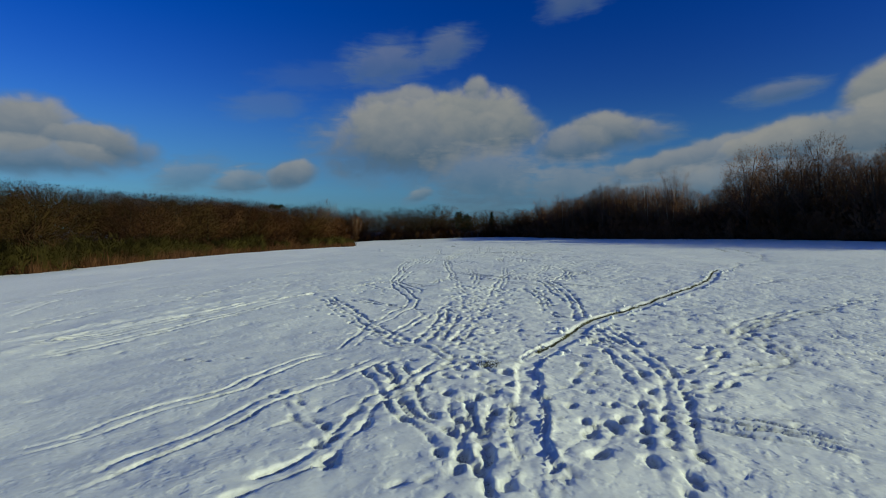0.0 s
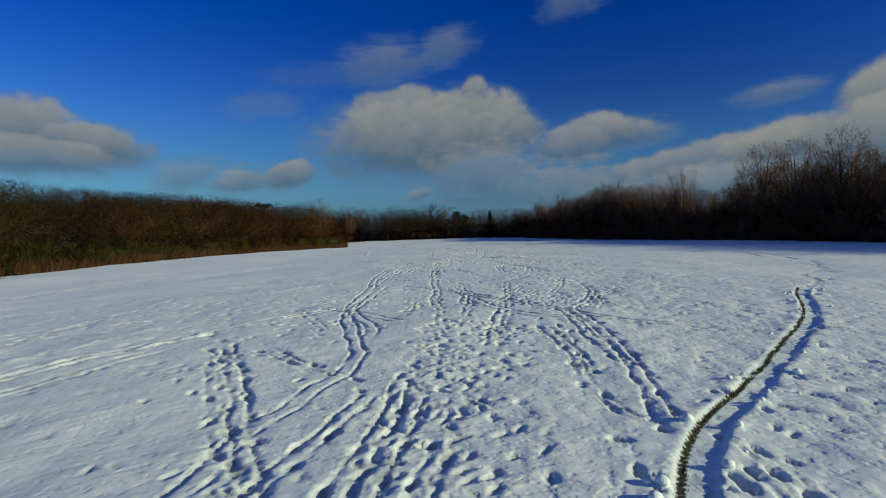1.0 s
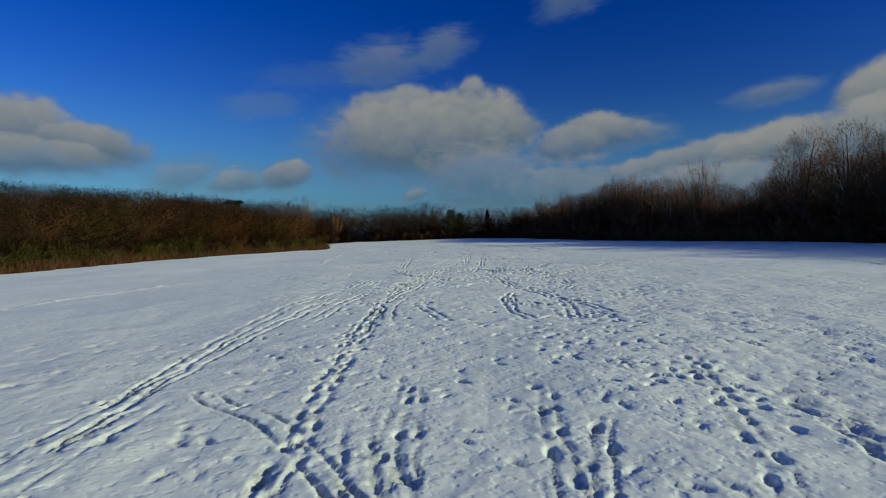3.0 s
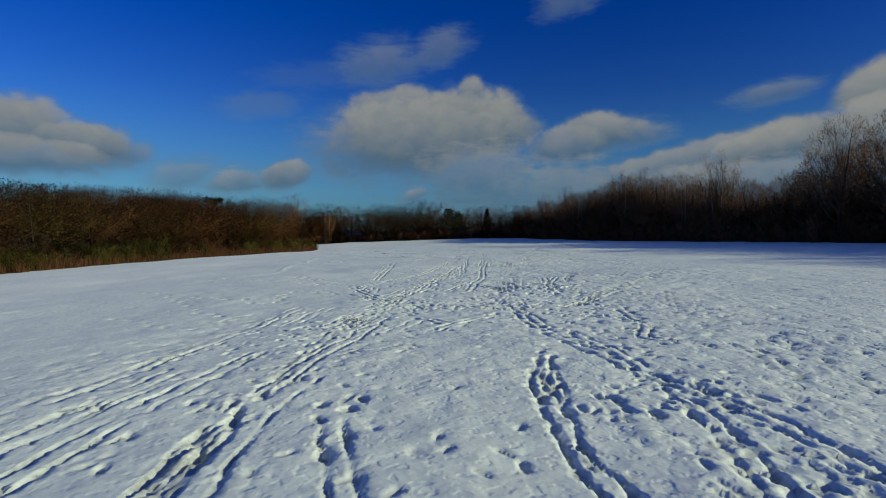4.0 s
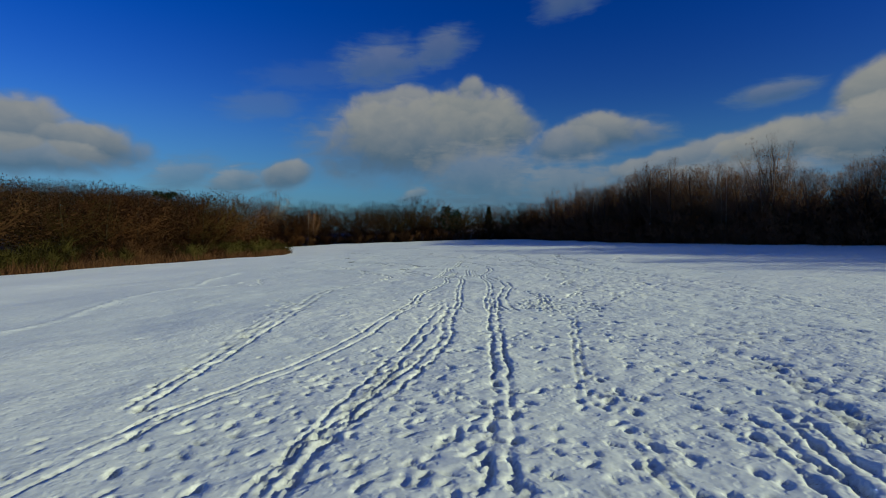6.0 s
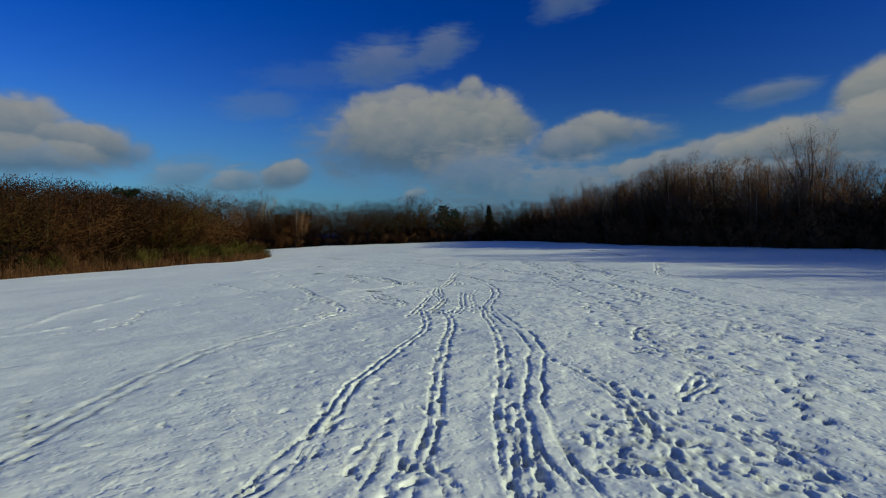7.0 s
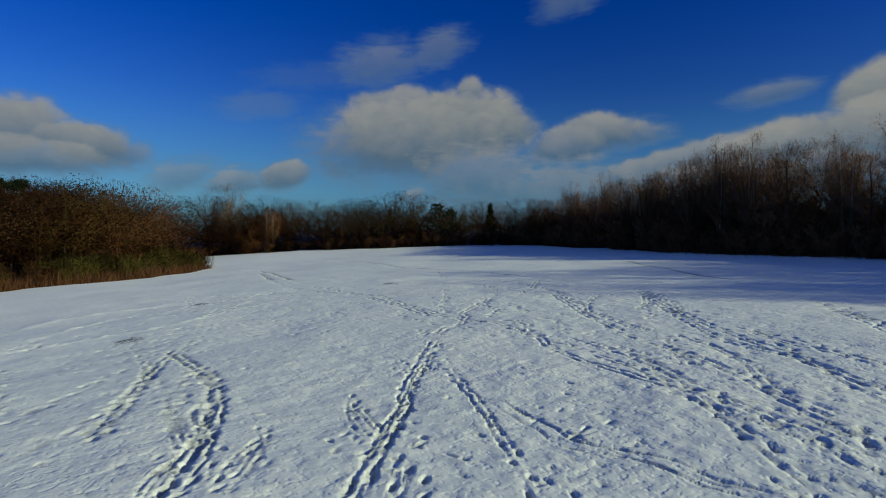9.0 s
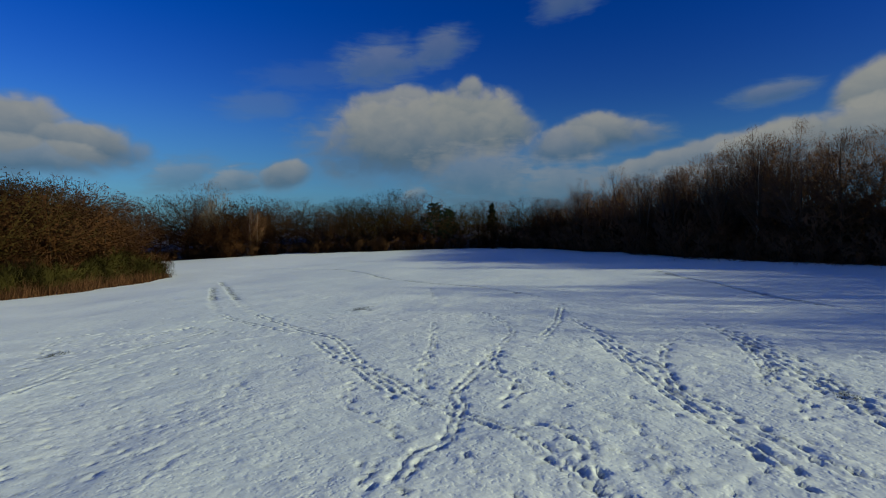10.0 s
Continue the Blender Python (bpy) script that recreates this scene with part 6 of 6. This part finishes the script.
BIRCHES = [model(bare_tree("silver_birch", 71 + k, 16, 4.5, 3.9, 20, BIRCH, TWIGS, 22, 0.5, 0.015, 0.15, 1 + k, 20, 0.25, 0.45, 0.85), 16.3,
                 "tall silver birch with pale trunk and fine drooping twigs", "tree", "birches at the field edge") for k in range(2)]
THICKET = [model(shrub("hawthorn_thicket", 91 + k, 4.2, 4.2, 15, EAST_SCRUB, 13, 0.036), 4.3,
                 "dense leafless brown hawthorn bush at the foot of the wood", "bush", "bushes at the wood's foot") for k in range(3)]
WILLOW = [model(shrub("willow_bush", 95 + k, 3.6, 4.4, 18, OLIVE_TWIGS, 18, 0.03), 3.7,
                "olive-green leafless willow bush beside the snow field", "bush", "willow bushes along the field") for k in range(3)]
FAN = [model(bare_tree("bare_beech_tree", 61, 11, 3.2, 4.6, 34, BARK, PALE_TWIGS, 10, 0.6, 0.02, 0.0, 4, 16, 0.8, 0.3, 0.6, 900, 0.5), 10.2,
             "lone leafless beech with a fan-shaped crown of pale branches", "tree", NORTH_TREES)]
HAZEL = [model(shrub("hazel_thicket", 98 + k, 4.2, 4.2, 15, (DARK_TWIGS, RED_TWIGS)[k], 16, 0.036), 4.3,
               ("dense leafless dark brown hazel bush by the wood", "dense leafless russet hazel bush by the wood")[k], "bush", "bushes at the wood's foot") for k in range(2)]
MODELS = FAN + HAZEL + ASH + UPRIGHT + OAK + FAR_OAK + BIRCHES + THICKET + WILLOW


def pine(name, seed, tall, low, wide, tiers, flat=False):
    """An evergreen: a bare lower trunk, and needle clumps in a cone or a flat head."""
    rng = np.random.default_rng(seed)
    root = new(name)
    trunk = bent(rng, (0, 0, -0.4), (0, 0, 1), tall * 0.95 + 0.4, 6, 0.03, 0.05)
    wood = [(trunk[k], trunk[k + 1], tall * 0.014 * (1 - 0.14 * k), tall * 0.014 * (1 - 0.14 * (k + 1))) for k in range(6)]
    a, b = [], []
    for m in range(tiers):
        f = (m + rng.random()) / tiers
        z = low + (tall - low) * f
        reach = wide * ((0.75 + 0.25 * math.sin(3.1 * f)) if flat else (1.08 - f) ** 0.75) * rng.uniform(0.7, 1.1)
        az = 2.4 * m + rng.uniform(-0.4, 0.4)
        tip = np.array([reach * math.cos(az), reach * math.sin(az), z + (0.0 if flat else 0.12 * reach)])
        start = np.array([trunk[-2][0], trunk[-2][1], max(0.4 * z, z - 0.3 * reach)])
        wood.append((start, tip, 0.05, 0.015))
        for _ in range(5):
            c = start + (tip - start) * rng.uniform(0.35, 1.0) + rng.normal(0, 0.12 * wide, 3) * (1, 1, 0.35 if flat else 0.7)
            n = 26
            way = rng.normal(0, 1, (n, 3)) + (0, 0, 0.3)
            way /= np.linalg.norm(way, axis=1, keepdims=True)
            a.append(c + way * 0.05)
            b.append(c + way * rng.uniform(0.25, 0.55, (n, 1)))
    co, polys = join(lines_to_tubes(wood, 5))
    part("trunk", co, polys, BARK, root)
    co, polys = join(twig_blades(rng, np.concatenate(a), np.concatenate(b), 0.07))
    part("crown", co, polys, NEEDLES, root, "", "stuff")
    return root


def bracken(name, line, seed, count, low, high):
    """A belt of dead bracken and grass along a plan line."""
    rng = np.random.default_rng(seed)
    p = np.array(line, float)
    seg = np.hypot(*np.diff(p, axis=0).T)
    run = np.concatenate([[0], np.cumsum(seg)])
    at = rng.uniform(0, run[-1], count)
    x, y = np.interp(at, run, p[:, 0]), np.interp(at, run, p[:, 1])
    x = x + 1.1 - np.abs(rng.normal(0, 2.1, count)) + 0.9 * lattice(x, y, 4.0, 41)
    keep = lattice(x, y, 1.6, 42) > -0.45
    x, y = x[keep], y[keep]
    a = np.stack([x, y, land(x, y) - 0.03], 1)
    way = rng.normal(0, 0.35, a.shape) + (0, 0, 1)
    b = a + way * rng.uniform(low, high, (len(a), 1))
    co, polys = join(twig_blades(rng, a, b, 0.035))
    return tagged(part(name, co, polys, REEDS, None), "rust-brown dead bracken and grass along the snow edge", "bracken", "", "stuff")


def snow_clod(seed, size):
    """A lump of kicked-up snow, broken and rounded."""
    bm = bmesh.new()
    bmesh.ops.create_icosphere(bm, subdivisions=2, radius=size)
    for v in bm.verts:
        v.co *= 1 + 0.45 * noise.noise(v.co * (1.6 / size) + Vector((seed * 7.3, 0, 0)))
        v.co.z *= 0.75
    for f in bm.faces:
        f.smooth = True
    me = bpy.data.meshes.new("snow_clod")
    bm.to_mesh(me)
    bm.free()
    me.materials.append(CLOD)
    return me


def scatter_clods(line, count, spread, seed):
    rng = random.Random(seed)
    q, turn = smooth_line(line, 0.1)
    meshes = [snow_clod(seed + k, 0.05) for k in range(4)]
    for k in range(count):
        n = rng.randrange(len(q))
        off = rng.choice((-1, 1)) * rng.uniform(0.2, spread)
        x, y = q[n, 0] + off * math.cos(turn[n]), q[n, 1] - off * math.sin(turn[n])
        ob = new("snow_clod", meshes[k % 4])
        s = rng.uniform(0.5, 1.3)
        ob.matrix_basis = pose(x, y, surface(x, y) + 0.018 * s, 0, 0, rng.uniform(0, 360))
        ob.scale = (s, s, s)
        tagged(ob, "small lump of kicked-up snow lying beside a track", "snow lump", "snow lumps beside the track")


def surface(x, y):
    """The height of the trodden snow."""
    px, py = np.array([x], float), np.array([y], float)
    return float(snow_height(px, py, outside(px, py))[0])


def grass_along(name, x, y, seed, high, label):
    """Grass blades that show where the snow has gone."""
    rng = np.random.default_rng(seed)
    a = np.stack([x, y, snow_height(x, y, outside(x, y)) - 0.01], 1)
    b = a + (rng.normal(0, 0.55, a.shape) + (0, 0, 0.8)) * rng.uniform(0.4, 1.0, (len(a), 1)) * high
    co, polys = join(twig_blades(rng, a, b, 0.006))
    return tagged(part(name, co, polys, GRASS, None), label, "grass", "", "stuff")


def along(points, gap):
    """Places at even gaps along a plan line, with its outward normal."""
    p = np.array(points, float)
    seg = np.hypot(*np.diff(p, axis=0).T)
    total, at, out = seg.sum(), 0.0, []
    run = np.concatenate([[0], np.cumsum(seg)])
    while at < total:
        k = min(int(np.searchsorted(run, at, side="right")) - 1, len(seg) - 1)
        d = (p[k + 1] - p[k]) / seg[k]
        c = p[k] + d * (at - run[k])
        out.append((c[0], c[1], d[1], -d[0]))
        at += gap * place_rng.uniform(0.75, 1.25)
    return out


def east_top(x, y):
    return float(np.interp(y, [60, 110, 130, 143, 155, 163, 172, 190, 210], [16.8, 16.2, 13.8, 13.2, 14.8, 15.2, 13.8, 12.2, 11.0]))


def west_top(x, y):
    return 7.0 + (y - 60) * 0.026 + max(0.0, -47 - x) * 0.085


def plant_east():
    edge = [p for p in EDGE_EAST if p[1] >= 40] + [(24, 203)]
    for depth, gap, kinds, tall in ((4.5, 4.6, UPRIGHT + ASH, 0.92), (10, 5.0, UPRIGHT + ASH, 1.0), (17, 9.5, ASH + UPRIGHT, 1.0)):
        for x, y, nx, ny in along(edge, gap):
            d = depth + place_rng.uniform(-2.0, 2.0)
            px, py = x + nx * d, y + ny * d
            stand(kinds, px, py, east_top(px, py) * tall * place_rng.uniform(0.8, 1.08), None, 1.3)
    for depth, gap, tall in ((1.2, 3.2, 4.0), (4.5, 3.8, 7.0), (10.0, 4.2, 8.6)):
        for x, y, nx, ny in along(edge, gap):
            d = depth + place_rng.uniform(-0.8, 0.8)
            px, py = x + nx * d, y + ny * d
            stand(THICKET, px, py, float(land(px, py)) + tall * place_rng.uniform(0.7, 1.2), None, 1.15)
    # trees that stand out from the wood: plan place and height of the top
    for x, y, top in ((60.2, 140.2, 19.0), (57.4, 138.6, 16.6), (54.1, 145.7, 15.6), (36.7, 208, 14.5), (43.4, 204, 16.4), (39.8, 179, 13.4), (47.5, 185, 13.4), (46.8, 160, 16.4), (49.5, 158, 17.0)):
        stand(BIRCHES, x, y, top)
    for x, y, top in ((43.3, 175, 12.6), (47, 165, 15.2), (50, 163, 15.6), (67, 97, 19.0), (64, 104, 18.6), (62.5, 112.5, 19.2)):
        stand(ASH, x, y, top)


def plant_north():
    edge = [(30, 196)] + EDGE_NORTH
    for depth, gap, top in ((5, 5.4, 7.4), (12, 6.4, 9.0), (20, 8.6, 10.4)):
        for x, y, nx, ny in along(edge, gap):
            d = depth + place_rng.uniform(-2, 2)
            px, py = x + nx * d, y + ny * d
            stand(FAR_OAK, px, py, top * place_rng.uniform(0.85, 1.08), None, 1.35)
    for x, y, nx, ny in along(edge, 3.4):
        px, py = x + nx * 2, y + ny * 2
        stand(HAZEL, px, py, float(land(px, py)) + 4.0 * place_rng.uniform(0.8, 1.2), None, 1.2)
    for x, y, top in ((-4.6, 215, 10.6), (0.6, 217, 10.2), (-19.9, 250, 11.0), (-36.5, 225, 10.0), (-29, 232, 9.6), (-12, 232, 8.8), (20, 221, 8.4), (28, 214, 9.0), (12, 223, 8.0)):
        stand(FAR_OAK, x, y, top + 1.7, None, 1.3)
    stand(FAN, -48.5, 223.8, 13.6)
    for x, y, top in ((-35.7, 217, 9.2), (-34.3, 217.4, 8.2)):
        stand(BIRCHES, x, y, top)


def plant_west():
    edge = [(-40, 168)] + EDGE_NORTH[-1:] + EDGE_WEST[:-1]
    for depth, gap, tall in ((1.9, 2.9, 2.9), (5.0, 4.8, 4.0)):
        for x, y, nx, ny in along(edge, gap):
            d = depth + place_rng.uniform(-0.7, 0.7)
            px, py = x + nx * d, y + ny * d
            if place_rng.random() < 0.12 and 60 < py < 130:
                continue
            stand(WILLOW if place_rng.random() < (0.35 if 112 < py < 148 else 0.85) else HAZEL, px, py, float(land(px, py)) + tall * place_rng.uniform(0.75, 1.2), None, 1.15)
    # the wood behind, thinner the farther it lies from the field
    spots = []
    for _ in range(6000):
        px, py = place_rng.uniform(-135, -34), place_rng.uniform(45, 235)
        d = float(outside(px, py))
        if d < 8 or d > 85 or (py > 205 and px > -50):
            continue
        gap = 6.6 + 0.09 * d
        if all(math.hypot(px - a, py - b) > gap for a, b in spots):
            spots.append((px, py))
    for px, py in spots[:88]:
        stand(OAK[:2] if py > 122 + place_rng.uniform(-20, 20) else OAK[1:], px, py, west_top(px, py) * place_rng.uniform(0.84, 1.07), None, 1.35)


plant_east()
plant_north()
plant_west()
bracken("bracken_belt", [p for p in EDGE_WEST if p[1] >= 43], 5, 26000, 0.3, 1.15)
bracken("bracken_belt", [(60.5, 112), (56, 127), (51, 143), (46, 152), (42, 160)], 6, 1500, 0.15, 0.5)
for name, seed, x, y, top, low, wide, tiers, flat, label in (
        ("scots_pine", 3, 6.0, 212.5, 8.7, 0.3, 0.42, 44, False, "dark green pine standing in front of bare trees"),
        ("scots_pine", 4, 9.2, 214.0, 7.6, 0.3, 0.4, 36, False, "dark green pine standing in front of bare trees"),
        ("cypress", 5, 19.2, 216.0, 8.6, 0.2, 0.2, 40, False, "narrow dark cypress with a pointed top"),
        ("flat_topped_pine", 6, -45.5, 148.6, 8.8, 0.93, 0.17, 14, True, "flat-topped dark pine rising over the west wood")):
    z = float(land(x, y))
    tall = top - z
    ob = pine(name, seed, tall, low * tall, wide * tall, tiers, flat)
    ob.matrix_basis = pose(x, y, z - 0.05)
    tagged(ob, label, "tree", "evergreens")
for root, tall in MODELS:
    for ob in (*root.children_recursive, root):
        bpy.data.objects.remove(ob)

# where the snow was rolled up: lumps beside the strip, and grass along its edge
scatter_clods(ROLLED, 34, 0.55, 8)
q, turn = smooth_line(ROLLED, 0.02)
pick = np.random.default_rng(9).integers(0, len(q), 2600)
side = np.random.default_rng(10).normal(-0.125, 0.02, 2600)
grass_along("grass_edge", q[pick, 0] + side * np.cos(turn[pick]), q[pick, 1] - side * np.sin(turn[pick]), 11, 0.05,
            "dark wet grass bared along the rolled strip in the snow")
spread = np.random.default_rng(12)
for x, y, rx, ry in THIN:
    n = 200
    r, a = np.sqrt(spread.random(n)) * 0.8, spread.uniform(0, 6.28, n)
    grass_along("grass_patch", x + rx * r * np.cos(a), y + ry * r * np.sin(a), 13, 0.06, "thin patch of grass poking through trodden snow")
